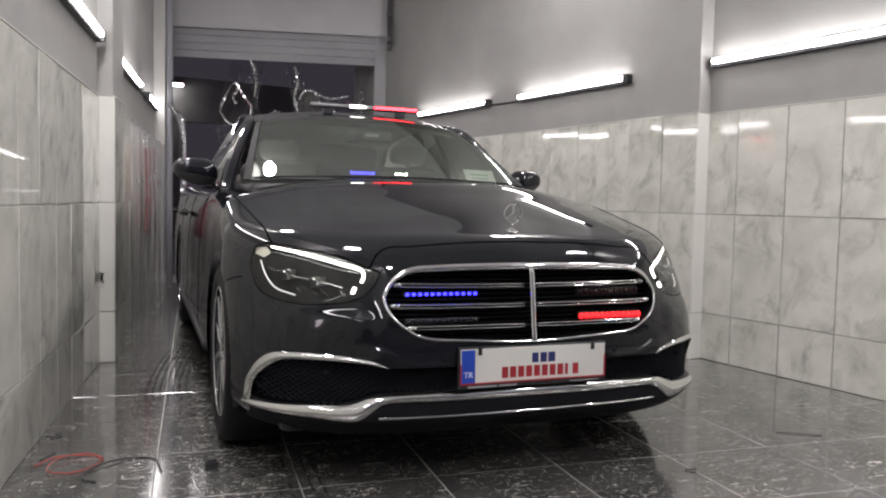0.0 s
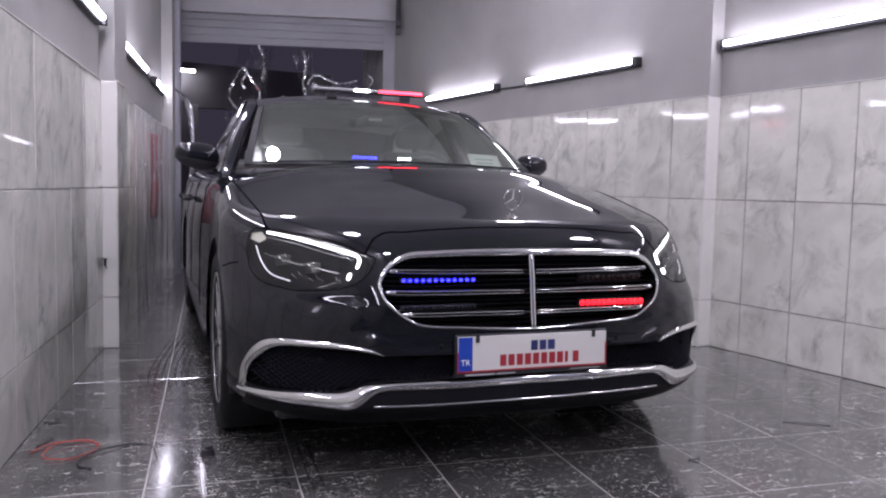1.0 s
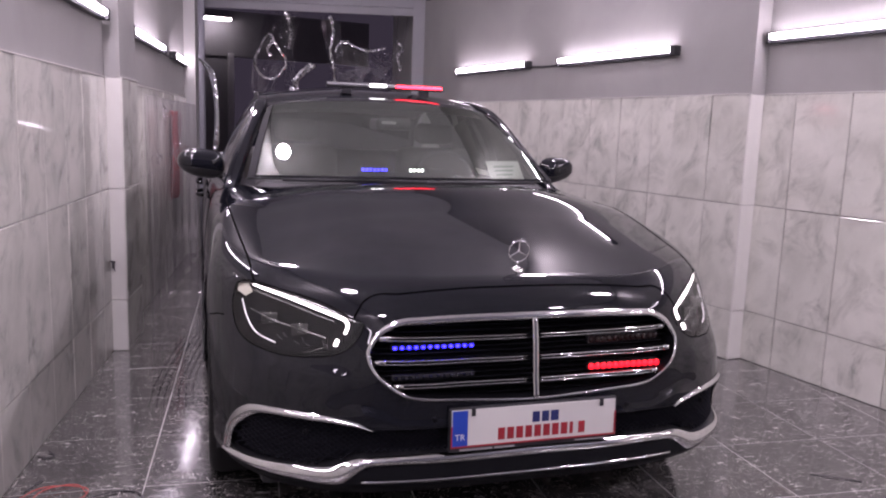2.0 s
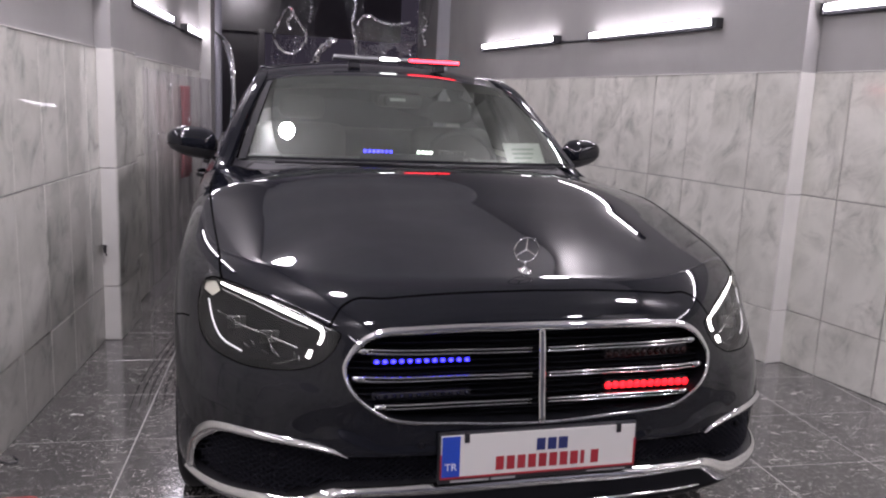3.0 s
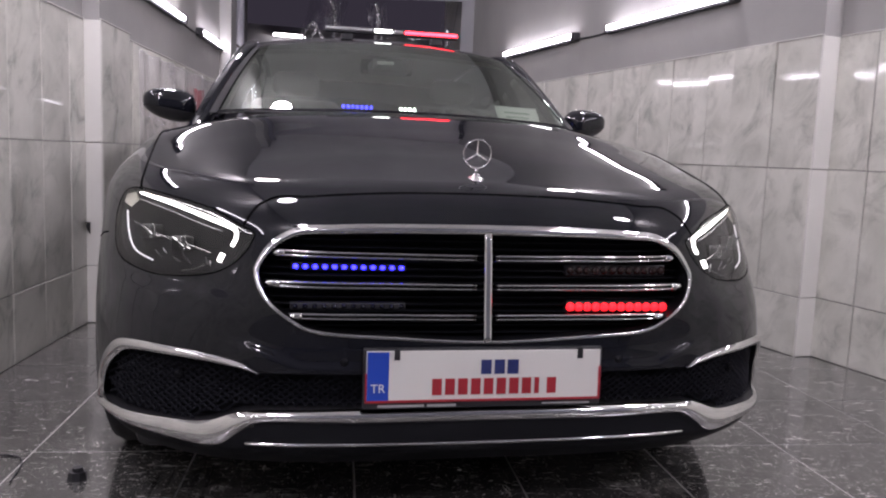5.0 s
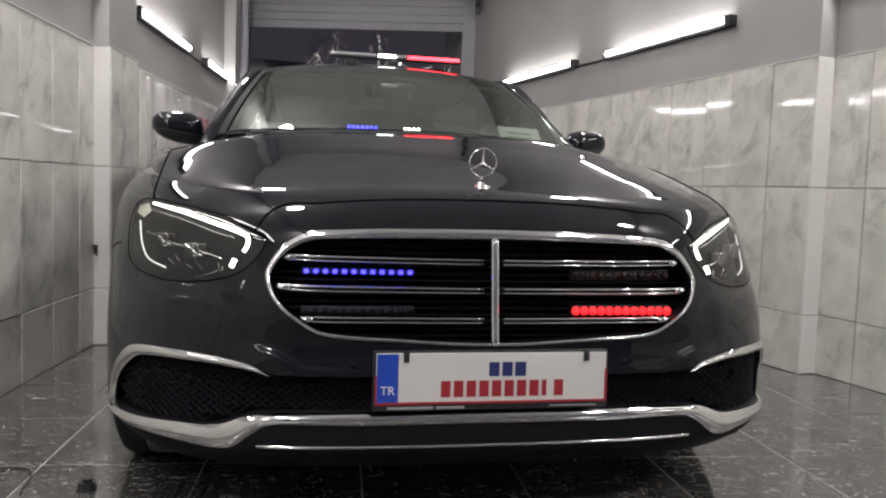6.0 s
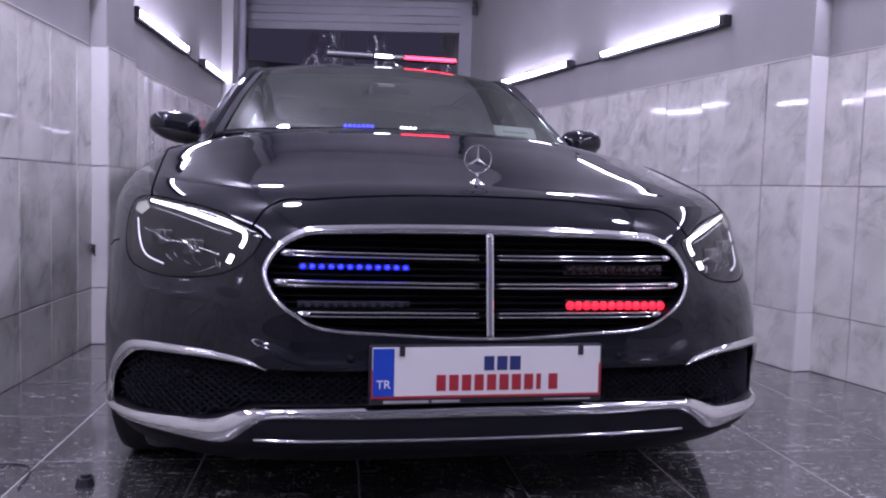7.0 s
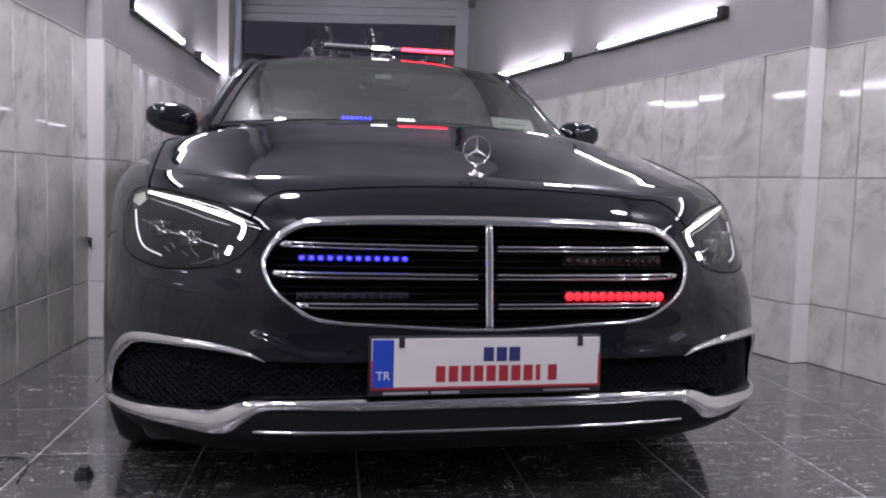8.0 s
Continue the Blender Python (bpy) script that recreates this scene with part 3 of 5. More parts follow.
for z in (0.655, 0.592, 0.527):
    w = float(half_of(z)) - 0.012
    for side in (1, -1):
        uu = np.linspace(0.022, w, 30)
        zz = z + 0.004 * (uu / 0.5) ** 2
        P = on_skin(uu * side, zz)
        P[:, 1] += 0.012
        edges = [sweep(P + (0, 0, dz), oval(r * 1.4, r, 8)) for dz, r in ((0.0048, 0.0023), (-0.0048, 0.0018))]
        edges.append(sweep(P[-3:] + (0, -0.002, 0), oval(0.006, 0.0085, 8)))
        core = sweep(P + (0, 0.012, 0), [(-0.012, -0.004), (0.012, -0.004), (0.012, 0.004), (-0.012, 0.004)])
        V, F, kind = [], [], []
        for k, (v, f) in enumerate(edges + [core]):
            F += [tuple(len(V) + i for i in q) for q in f]
            kind += [1 if k == 3 else 0] * len(f)
            V += list(v)
        me = mesh_of("slat", V, F)
        me.materials.append(M["chrome"])
        me.materials.append(M["gloss"])
        me.polygons.foreach_set("material_index", kind)
        thing("slat", me, None, grille, "twin chrome edges on a black blade")
for z in np.linspace(0.49, 0.70, 15):
    w = float(half_of(z)) - 0.01
    uu = np.linspace(-w, w, 24)
    P = on_skin(uu, uu * 0 + z)
    P[:, 1] += 0.055
    v, f = sweep(P, [(-0.012, -0.0015), (0.012, -0.0015), (0.012, 0.0015), (-0.012, 0.0015)])
    thing("louvre", mesh_of("louvre", v, f, False), M["matt"], grille)
zz = np.linspace(0.476, 0.712, 20)
P = on_skin(zz * 0 + 0.0, zz, 0.003)
v, f = sweep(P, oval(0.0095, 0.007, 10, 3), up=(0, -1, 0))
thing("centre_bar", mesh_of("centre_bar", v, f), M["chrome"], grille, "chrome upright bar")

# ---- lower intake with its chrome trims ----
intake = new("lower_intake")
intake.parent = car
v, f = rim_wall(intake_line, 0.06)
thing("recess", mesh_of("recess", v, f), M["black"], intake)
uu = np.linspace(-0.86, 0.86, 60)
V, F = [], []
for k, zq in enumerate((0.24, 0.335, 0.44)):
    P = on_skin(uu, uu * 0 + zq)
    P[:, 1] += 0.055
    V += list(P)
for k in range(2):
    F += [(k * 60 + i, k * 60 + i + 1, k * 60 + 61 + i, k * 60 + 60 + i) for i in range(59)]
thing("backing", mesh_of("backing", V, F), M["matt"], intake)
V, F = [], []
step = 0.021
for slope in (1, -1):
    for k in range(-50, 51):
        z0 = np.linspace(0.25, 0.43, 10)
        u0 = k * step + slope * (z0 - 0.34) * 1.35
        ok = inside(u0, z0, intake_line)
        if ok.sum() < 3:
            continue
        u1, z1 = u0[ok], z0[ok]
        P = on_skin(u1, z1)
        P[:, 1] += 0.028
        v, f = sweep(P, [(-0.0022, -0.0022), (0.0022, -0.0022), (0.0022, 0.0022), (-0.0022, 0.0022)], up=(0, -1, 0))
        b = len(V)
        V += v
        F += [tuple(b + i for i in q) for q in f]
tagged(thing("mesh_insert", mesh_of("mesh_insert", V, F, False), M["mesh_black"], intake, "black lattice mesh"), kind="stuff")


def trim_strip(name, upper, lower, n, off, label):
    """A raised chrome strip between two lines on the skin."""
    a, b = smooth_line(upper, n), smooth_line(lower, n)
    cols = 6
    V, F = [], []
    for j in range(cols):
        t = j / (cols - 1)
        q = a * (1 - t) + b * t
        lift = off * (0.15 + 0.85 * math.sin(math.pi * min(max(t, 0.0), 1.0)) ** 0.6)
        V += list(on_skin(q[:, 0], q[:, 1], lift))
    for j in range(cols - 1):
        for i in range(n - 1):
            F.append((j * n + i, j * n + i + 1, (j + 1) * n + i + 1, (j + 1) * n + i))
    mirrored(name, V, F, M["chrome"], car, label)


trim_strip("intake_brow", [(0.487, 0.413), (0.53, 0.432), (0.64, 0.447), (0.78, 0.444), (0.837, 0.412), (0.870, 0.342), (0.878, 0.268)], [(0.487, 0.411), (0.53, 0.419), (0.64, 0.428), (0.765, 0.424), (0.812, 0.398), (0.851, 0.342), (0.862, 0.272)], 50, 0.010, "chrome brow over the intake")
trim_strip("bumper_lip", [(0.0, 0.334), (0.26, 0.331), (0.479, 0.327), (0.539, 0.317), (0.60, 0.296), (0.703, 0.289), (0.81, 0.277), (0.874, 0.270)], [(0.0, 0.300), (0.26, 0.299), (0.470, 0.300), (0.523, 0.282), (0.580, 0.248), (0.69, 0.252), (0.81, 0.252), (0.877, 0.256)], 60, 0.014, "bright chrome bumper lip")
line = along_skin([(-0.513, 0.257), (-0.26, 0.256), (0, 0.255), (0.26, 0.256), (0.49, 0.257)], 50, 0.004)
v, f = sweep(line, oval(0.003, 0.0035, 8))
thing("chrome_line", mesh_of("chrome_line", v, f), M["chrome"], car, "thin chrome line")

# ---- headlamps ----
for side in (1, -1):
    line = lamp_line * (side, 1)
    if side < 0:
        line = line[::-1]
    lamp_unit = new("headlamp")
    lamp_unit.parent = car
    v, f = rim_wall(line, 0.07)
    thing("bezel", mesh_of("bezel", v, f), M["gloss"], lamp_unit)
    v, f = fan_patch(line, 0.065)
    thing("housing", mesh_of("housing", v, f), M["housing"], lamp_unit)
    v, f = fan_patch(line, 0.0, 10, None, -0.006)
    lens = thing("lens", mesh_of("lens", v, f), M["lens"], lamp_unit, "clear curved lens")
    lens.visible_shadow = False
    P = on_skin(line[:, 0], line[:, 1], -0.0012)
    v, f = sweep(P, oval(0.0024, 0.0022, 6), True, up=normal_at(P))
    thing("gasket", mesh_of("gasket", v, f), M["gap"], lamp_unit)

    def glow(pts, n, r, depth, mat, name, label, taper=None):
        q = smooth_line(np.array(pts) * (side, 1), n)
        P = on_skin(q[:, 0], q[:, 1])
        P[:, 1] += depth
        v, f = sweep(P, oval(r, r, 8), scale=taper)
        thing(name, mesh_of(name, v, f), M[mat], lamp_unit, label)

    glow([(0.786, 0.757), (0.70, 0.741), (0.62, 0.721), (0.557, 0.703), (0.543, 0.694), (0.543, 0.679), (0.551, 0.663)], 50, 0.0047, 0.016, "drl", "light_strip", "lit white daylight strip", np.interp(np.arange(50), [0, 14, 34, 49], [0.55, 0.8, 1.0, 0.85]))
    glow([(0.570, 0.646), (0.578, 0.629)], 6, 0.0052, 0.016, "drl", "light_dot", "lit white lamp")
    glow([(0.820, 0.712), (0.808, 0.665), (0.784, 0.630), (0.735, 0.614)], 24, 0.0021, 0.02, "drl_dim", "light_guide", "faint light guide")
    glow([(0.79, 0.742), (0.70, 0.722), (0.62, 0.70), (0.575, 0.69)], 24, 0.0022, 0.03, "reflector", "chrome_line", "")
    for cu, cz in ((0.745, 0.674), (0.665, 0.657)):
        P = on_skin([cu * side], [cz])[0]
        part("projector", box((P[0] - 0.026, P[1] + 0.030, P[2] - 0.020), (P[0] + 0.026, P[1] + 0.062, P[2] + 0.016), 0.006), M["gloss"], lamp_unit, "dark square projector", True)
        # a bright loop before each projector, and the wing that crosses it
        q = np.linspace(0, 2 * math.pi, 24, endpoint=False)
        loop = np.stack([P[0] + 0.0065 * np.cos(q), P[1] + 0.026 + 0 * q, P[2] + 0.001 + 0.0155 * np.sin(q)], 1)
        v, f = sweep(loop, oval(0.0016, 0.0014, 6), True, up=(0, 1, 0))
        thing("chrome_loop", mesh_of("chrome_loop", v, f), M["bright"], lamp_unit, "small chrome loop")
        for (du0, dz0), (du1, dz1), r in (((0.026, 0.016), (0.002, -0.004), 0.0030), ((0.004, -0.004), (-0.016, -0.013), 0.0016)):
            a = np.array([P[0] + du0 * side, P[1] + 0.024, P[2] + dz0])
            b = np.array([P[0] + du1 * side, P[1] + 0.028, P[2] + dz1])
            v, f = sweep([a, (a + b) / 2, b], oval(r, r * 0.5, 5), up=(0, 1, 0), scale=[0.35, 1.0, 0.3])
            thing("chrome_facet", mesh_of("chrome_facet", v, f, False), M["bright"], lamp_unit, "bright chrome facet")
    # small facets low in the housing, and the bright rim along its upper edge
    for cu, cz, tilt, size in ((0.722, 0.629, 0.7, 0.011), (0.707, 0.637, 0.9, 0.009), (0.676, 0.622, 0.5, 0.010), (0.660, 0.632, 1.1, 0.012), (0.648, 0.622, 0.8, 0.008), (0.606, 0.626, 1.3, 0.010), (0.598, 0.622, 1.5, 0.007)):
        P = on_skin([cu * side], [cz])[0]
        du, dz = size * math.cos(tilt) * side, size * math.sin(tilt)
        a, b = P + (-du, 0.020, -dz), P + (du, 0.030, dz)
        v, f = sweep([a, (a + b) / 2 + (0, -0.003, 0), b], oval(0.0021, 0.0010, 5), up=(0, 1, 0), scale=[0.3, 1.0, 0.45])
        thing("reflector_facet", mesh_of("reflector_facet", v, f, False), M["reflector"], lamp_unit, "dull chrome facet")
    glow([(0.806, 0.763), (0.70, 0.749), (0.60, 0.728), (0.54, 0.705), (0.512, 0.697)], 30, 0.0014, 0.010, "bright", "chrome_rim", "thin chrome rim")
    glow([(0.66, 0.602), (0.635, 0.607), (0.61, 0.618)], 8, 0.0014, 0.022, "bright", "chrome_line", "")
    glow([(0.795, 0.689), (0.735, 0.670), (0.655, 0.655), (0.60, 0.643)], 20, 0.0024, 0.03, "bright", "wing_bar", "chrome bar")
    q = np.array([(0.828, 0.750), (0.800, 0.757), (0.790, 0.738), (0.810, 0.722), (0.832, 0.732)]) * (side, 1)
    P = on_skin(q[:, 0], q[:, 1])
    P[:, 1] += 0.018
    Q = P + (0, 0.012, 0)
    F = [tuple(range(5)), tuple(range(9, 4, -1))] + [(k, k + 5, (k + 1) % 5 + 5, (k + 1) % 5) for k in range(5)]
    thing("corner_reflector", mesh_of("corner_reflector", list(P) + list(Q), F, False), M["pale_reflector"], lamp_unit, "pale corner reflector")

# shut lines between bumper and wings
q = np.array([(0.874, 0.655), (0.895, 0.648), (0.905, 0.640), (0.915, 0.633)])
P = on_skin(q[:, 0], q[:, 1], -0.0012)
v, f = sweep(P, oval(0.003, 0.003, 6))
mirrored("bumper_gap", v, f, M["gap"], car)

# shut lines of the doors, and the sill
def side_at(v, z):
    """Half the width of the body at (v, z)."""
    v, z = np.broadcast_arrays(np.array(v, float), np.array(z, float))
    lo, hi = np.zeros(v.shape), np.full(v.shape, 1.2)
    for _ in range(36):
        mid = (lo + hi) / 2
        s = skin(mid, v, z) > 0
        hi, lo = np.where(s, mid, hi), np.where(s, lo, mid)
    return (lo + hi) / 2


for va, vb in ((1.72, 1.78), (2.66, 2.62), (3.52, 3.40)):
    zz = np.linspace(0.33, 0.93, 26)
    vv = np.linspace(va, vb, 26)
    v, f = sweep(np.stack([side_at(vv, zz) - 0.0015, vv, zz], 1), oval(0.004, 0.004, 6), up=(1, 0, 0))
    mirrored("door_gap", v, f, M["gap"], car)
vv = np.linspace(1.30, 3.36, 30)
v, f = sweep(np.stack([side_at(vv, vv * 0 + 0.27) + 0.002, vv, vv * 0 + 0.27], 1), oval(0.010, 0.016, 8), up=(0, 0, 1))
mirrored("sill_trim", v, f, M["black"], car)

# ---- wheels ----
def wheel():
    ob = new("wheel")
    ob.parent = car
    prof = [(0.235, -0.105), (0.262, -0.117), (0.30, -0.12), (0.325, -0.108), (0.337, -0.085), (0.338, 0), (0.337, 0.085), (0.325, 0.108), (0.30, 0.12), (0.262, 0.117), (0.235, 0.105)]
    def lathe(name, prof, mat, label="", n=56):
        V, F = [], []
        for i in range(n):
            t = 2 * math.pi * i / n
            V += [(x, r * math.cos(t), r * math.sin(t)) for r, x in prof]
        k = len(prof)
        for i in range(n):
            j = (i + 1) % n
            F += [(i * k + q, i * k + q + 1, j * k + q + 1, j * k + q) for q in range(k - 1)]
        return thing(name, mesh_of(name, V, F), mat, ob, label)
    lathe("tyre", prof, M["rubber"], "black rubber tyre")
    lathe("rim", [(0.234, 0.112), (0.240, 0.118), (0.246, 0.112), (0.238, 0.10)], M["alloy"], "bright alloy rim")
    lathe("barrel", [(0.238, 0.10), (0.225, 0.07), (0.22, -0.1), (0.236, -0.11)], M["satin"], "dark inner barrel")
    lathe("brake_disc", [(0.02, 0.03), (0.16, 0.03), (0.16, 0.01), (0.02, 0.01)], M["reflector"])
    lathe("hub", [(0.0, 0.110), (0.035, 0.110), (0.047, 0.10), (0.06, 0.05)], M["alloy"])
    for k in range(10):
        bm = box((0.078, -0.010, 0.04), (0.108, 0.010, 0.236), 0.004)
        bmesh.ops.rotate(bm, verts=bm.verts[:], cent=(0, 0, 0), matrix=Matrix.Rotation(2 * math.pi * k / 10, 3, "X"))
        part("spoke", bm, M["alloy"], ob)
    return ob


w = wheel()
w.matrix_basis = pose(0.80, AXLE_F, WHEEL)
for s, a in ((-1, AXLE_F), (1, AXLE_R), (-1, AXLE_R)):
    copy_thing(w, pose(0.80 * s, a, WHEEL, 0, 0, 0 if s > 0 else 180))
for a in (AXLE_F, AXLE_R):
    t = np.linspace(-0.35, math.pi + 0.35, 40)
    V, F = [], []
    for x in (0.915, 0.55):
        V += [(min(x, 0.90), a + 0.375 * math.cos(q), WHEEL + 0.375 * math.sin(q)) for q in t]
    F = [(i, i + 1, 41 + i, 40 + i) for i in range(39)]
    b = len(V)
    V += [(0.55, a + 0.375 * math.cos(q), WHEEL + 0.375 * math.sin(q)) for q in t]
    F.append(tuple(range(b, b + 40)))
    mirrored("wheel_arch", V, F, M["black"], car)
part("underbody", box((-0.78, 0.25, 0.17), (0.78, 4.7, 0.24), 0.03), M["black"], car)


# ---- cabin ----
def patch(a, b, bulge, n=40, m=16, dirn=(0, 0, 1)):
    """A curved sheet between two lines of n points, bulging along dirn."""
    A, B = smooth_line(a, n), smooth_line(b, n)
    V, F = [], []
    for j in range(m):
        t = j / (m - 1)
        V += list(A * (1 - t) + B * t + np.array(dirn) * bulge * 4 * t * (1 - t))
    for j in range(m - 1):
        F += [(j * n + i, j * n + i + 1, (j + 1) * n + i + 1, (j + 1) * n + i) for i in range(n - 1)]
    return V, F


SCREEN_LOW = [(-0.741, 1.56, 0.998), (-0.645, 1.481, 1.006), (-0.49, 1.39, 1.011), (-0.253, 1.307, 1.016), (0.0, 1.275, 1.018), (0.253, 1.307, 1.016), (0.49, 1.39, 1.011), (0.645, 1.481, 1.006), (0.741, 1.56, 0.998)]
SCREEN_TOP = [(-0.605, 2.152, 1.318), (-0.54, 2.13, 1.34), (-0.42, 2.11, 1.355), (-0.2, 2.088, 1.366), (0, 2.08, 1.369), (0.2, 2.088, 1.366), (0.42, 2.11, 1.355), (0.54, 2.13, 1.34), (0.605, 2.152, 1.318)]
RAIL = [(0.605, 2.20, 1.335), (0.60, 2.45, 1.388), (0.595, 2.8, 1.408), (0.58, 3.2, 1.39), (0.57, 3.55, 1.33)]
BELT = [(0.82, 1.85, 0.975), (0.825, 2.3, 0.985), (0.82, 3.0, 1.0), (0.79, 3.6, 1.01)]
v, f = patch(SCREEN_LOW, SCREEN_TOP, 0.018)
f = facing_front(v, f)
screen = thing("windscreen", mesh_of("windscreen", v, f), M["glass"], car, "large tinted windscreen")
screen.visible_shadow = False
low, top = smooth_line(SCREEN_LOW, 40), smooth_line(SCREEN_TOP, 40)
v, f = patch(low - (0, 0, 0.004), low * 0.985 + top * 0.015 + (0, 0, 0.0085), 0.0, 40, 4)
thing("screen_border", mesh_of("screen_border", v, f), M["matt"], car, "black border along the glass")
edge = np.array(patch(SCREEN_LOW, SCREEN_TOP, 0.018)[0]).reshape(16, 40, 3)
for cols in ((38, 39), (0, 1)):
    lines = [edge[:, c] + (0, -0.005 * k, 0.007 * k) for c, k in zip(cols, (0.6, 1) if cols[0] else (1, 0.6))]
    V = [p for ln in lines for p in ln]
    F = [(j * 16 + i, j * 16 + i + 1, (j + 1) * 16 + i + 1, (j + 1) * 16 + i) for j in range(1) for i in range(15)]
    thing("screen_border", mesh_of("screen_border", V, facing_front(V, F)), M["matt"], car)
v, f = patch([(-p[0], *p[1:]) for p in RAIL], RAIL, 0.055, 40, 24)
thing("roof", mesh_of("roof", v, f), M["paint"], car, "black roof")
v, f = patch(SCREEN_TOP, [(-0.605, 2.21, 1.338), (-0.3, 2.20, 1.388), (0, 2.195, 1.397), (0.3, 2.20, 1.388), (0.605, 2.21, 1.338)], 0.004)
thing("roof_edge", mesh_of("roof_edge", v, f), M["paint"], car)
v, f = sweep(smooth_line([(0.83, 1.62, 0.915), (0.80, 1.74, 0.96), (0.735, 1.93, 1.12), (0.655, 2.13, 1.285), (0.62, 2.30, 1.355), (0.61, 2.55, 1.392), (0.605, 2.8, 1.402), (0.59, 3.2, 1.385), (0.58, 3.55, 1.325), (0.66, 4.05, 1.06)], 80), oval(0.034, 0.028, 20, 3.6), scale=np.interp(np.arange(80), [0, 8, 22, 30, 79], [0.9, 1.0, 0.85, 0.5, 0.6]))
mirrored("pillar", v, f, M["paint"], car)
v, f = patch(BELT, [(0.68, 2.12, 1.27), (0.63, 2.45, 1.38), (0.62, 2.9, 1.395), (0.60, 3.4, 1.345)], 0.02, 30, 10, (1, 0, 0))
for g in mirrored("side_window", v, f, M["side_glass"], car, "dark side window"):
    g.visible_shadow = False
v, f = sweep(smooth_line([(0.83, 1.85, 0.975), (0.835, 2.3, 0.985), (0.83, 3.0, 1.0), (0.80, 3.6, 1.01)], 40), oval(0.008, 0.006, 8))
mirrored("belt_trim", v, f, M["chrome"], car, "chrome window trim")
v, f = sweep([(0.80, 2.62, 1.0), (0.61, 2.66, 1.40)], oval(0.04, 0.015, 8))
mirrored("door_post", v, f, M["gloss"], car)
v, f = patch([(-0.56, 3.5, 1.345), (0, 3.55, 1.385), (0.56, 3.5, 1.345)], [(-0.64, 4.1, 1.03), (0, 4.2, 1.045), (0.64, 4.1, 1.03)], 0.02)
rear = thing("rear_window", mesh_of("rear_window", v, f), M["side_glass"], car)
rear.visible_shadow = False
# door mirrors
def squash(p, power):
    return math.copysign(abs(p) ** power, p)


def mirror_shell(z0, z1, grow):
    """A rounded shell, blunt in front, between two heights."""
    V, F = [], []
    n, m = 36, 14
    for j in range(m):
        t = z0 + (z1 - z0) * j / (m - 1)
        w = max(1 - abs(t) ** 2.6, 0.0) ** (1 / 2.2)
        for i in range(n):
            a = 2 * math.pi * i / n
            x, y = squash(math.cos(a), 0.62) * w, squash(math.sin(a), 0.8) * w
            taper = 1 - 0.16 * x
            V.append((x * 0.108 * grow, y * (0.085 if y < 0 else 0.03) * grow, (t * 0.068 * taper + 0.012 * x) * grow))
    for j in range(m - 1):
        F += [(j * n + i, j * n + (i + 1) % n, (j + 1) * n + (i + 1) % n, (j + 1) * n + i) for i in range(n)]
    return V, F + [tuple(range(n))[::-1], tuple(range((m - 1) * n, m * n))]


upper, under, stripe = mirror_shell(-0.35, 1, 1.0), mirror_shell(-1, -0.35, 0.985), mirror_shell(-0.42, -0.30, 1.012)
for s in (1, -1):
    hold = new("door_mirror")
    hold.parent = car
    hold.matrix_basis = pose(0.905 if s > 0 else -0.935, 1.90, 1.045, 0, 0, 22 if s > 0 else 8)
    tagged(hold, "glossy black door mirror")
    for name, (v, f), mat in (("cap", upper, "paint"), ("base", under, "black"), ("indicator", stripe, "satin")):
        V = np.array(v) * (s, 1, 1)
        thing(name, mesh_of(name, V, f if s > 0 else [q[::-1] for q in f]), M[mat], hold)
    v, f = sweep([(-0.05 * s, 0.0, -0.045), (-0.085 * s, 0.0, -0.062), (-0.12 * s, 0.0, -0.085)], oval(0.022, 0.012, 10))
    thing("foot", mesh_of("foot", v, f), M["black"], hold)
# door handles
for y in (2.78, 3.72):
    v, f = sweep(smooth_line([(0.925, y, 0.815), (0.957, y + 0.03, 0.818), (0.96, y + 0.12, 0.822), (0.957, y + 0.19, 0.824), (0.925, y + 0.22, 0.825)], 20), oval(0.008, 0.012, 8))
    mirrored("door_handle", v, f, M["gloss"], car, "glossy black door handle")
# cowl under the screen
uu = np.linspace(-0.76, 0.76, 60)
hv = hood_end(np.abs(uu))
P = np.stack([uu, hv - 0.02, top_at(uu, hv) - 0.022], 1)
Q = np.stack([uu, hv + 0.14, 0.998 - 0.02 * np.abs(uu)], 1)
v, f = patch(P, Q, 0.0, 60, 4)
thing("cowl", mesh_of("cowl", v, f), M["black"], car, "black plastic cowl")
P = np.stack([uu, hv + 0.002, top_at(uu, hv) - 0.004], 1)
v, f = sweep(P, oval(0.004, 0.006, 6))
thing("hood_seal", mesh_of("hood_seal", v, f), M["rubber"], car)
# interior
part("dashboard", box((-0.72, 1.56, 0.80), (0.72, 2.1, 0.99), 0.05, 4), M["dash"], car, "dark dashboard", True)
part("cabin_floor", box((-0.74, 1.4, 0.26), (0.74, 4.1, 0.32)), M["dash"], car)
v, f = patch([(-p[0] * 0.97, p[1], p[2] - 0.03) for p in RAIL], [(p[0] * 0.97, p[1], p[2] - 0.03) for p in RAIL], 0.03, 30, 12)
thing("headliner", mesh_of("headliner", v, f), M["trim_cloth"], car, "pale headliner")
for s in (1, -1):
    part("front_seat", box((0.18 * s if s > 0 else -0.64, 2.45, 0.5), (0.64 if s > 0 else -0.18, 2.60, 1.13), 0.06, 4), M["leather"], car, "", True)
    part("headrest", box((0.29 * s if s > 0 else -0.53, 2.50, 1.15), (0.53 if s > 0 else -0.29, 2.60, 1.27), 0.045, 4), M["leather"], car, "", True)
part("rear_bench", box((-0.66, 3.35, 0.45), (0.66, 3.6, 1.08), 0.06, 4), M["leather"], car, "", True)
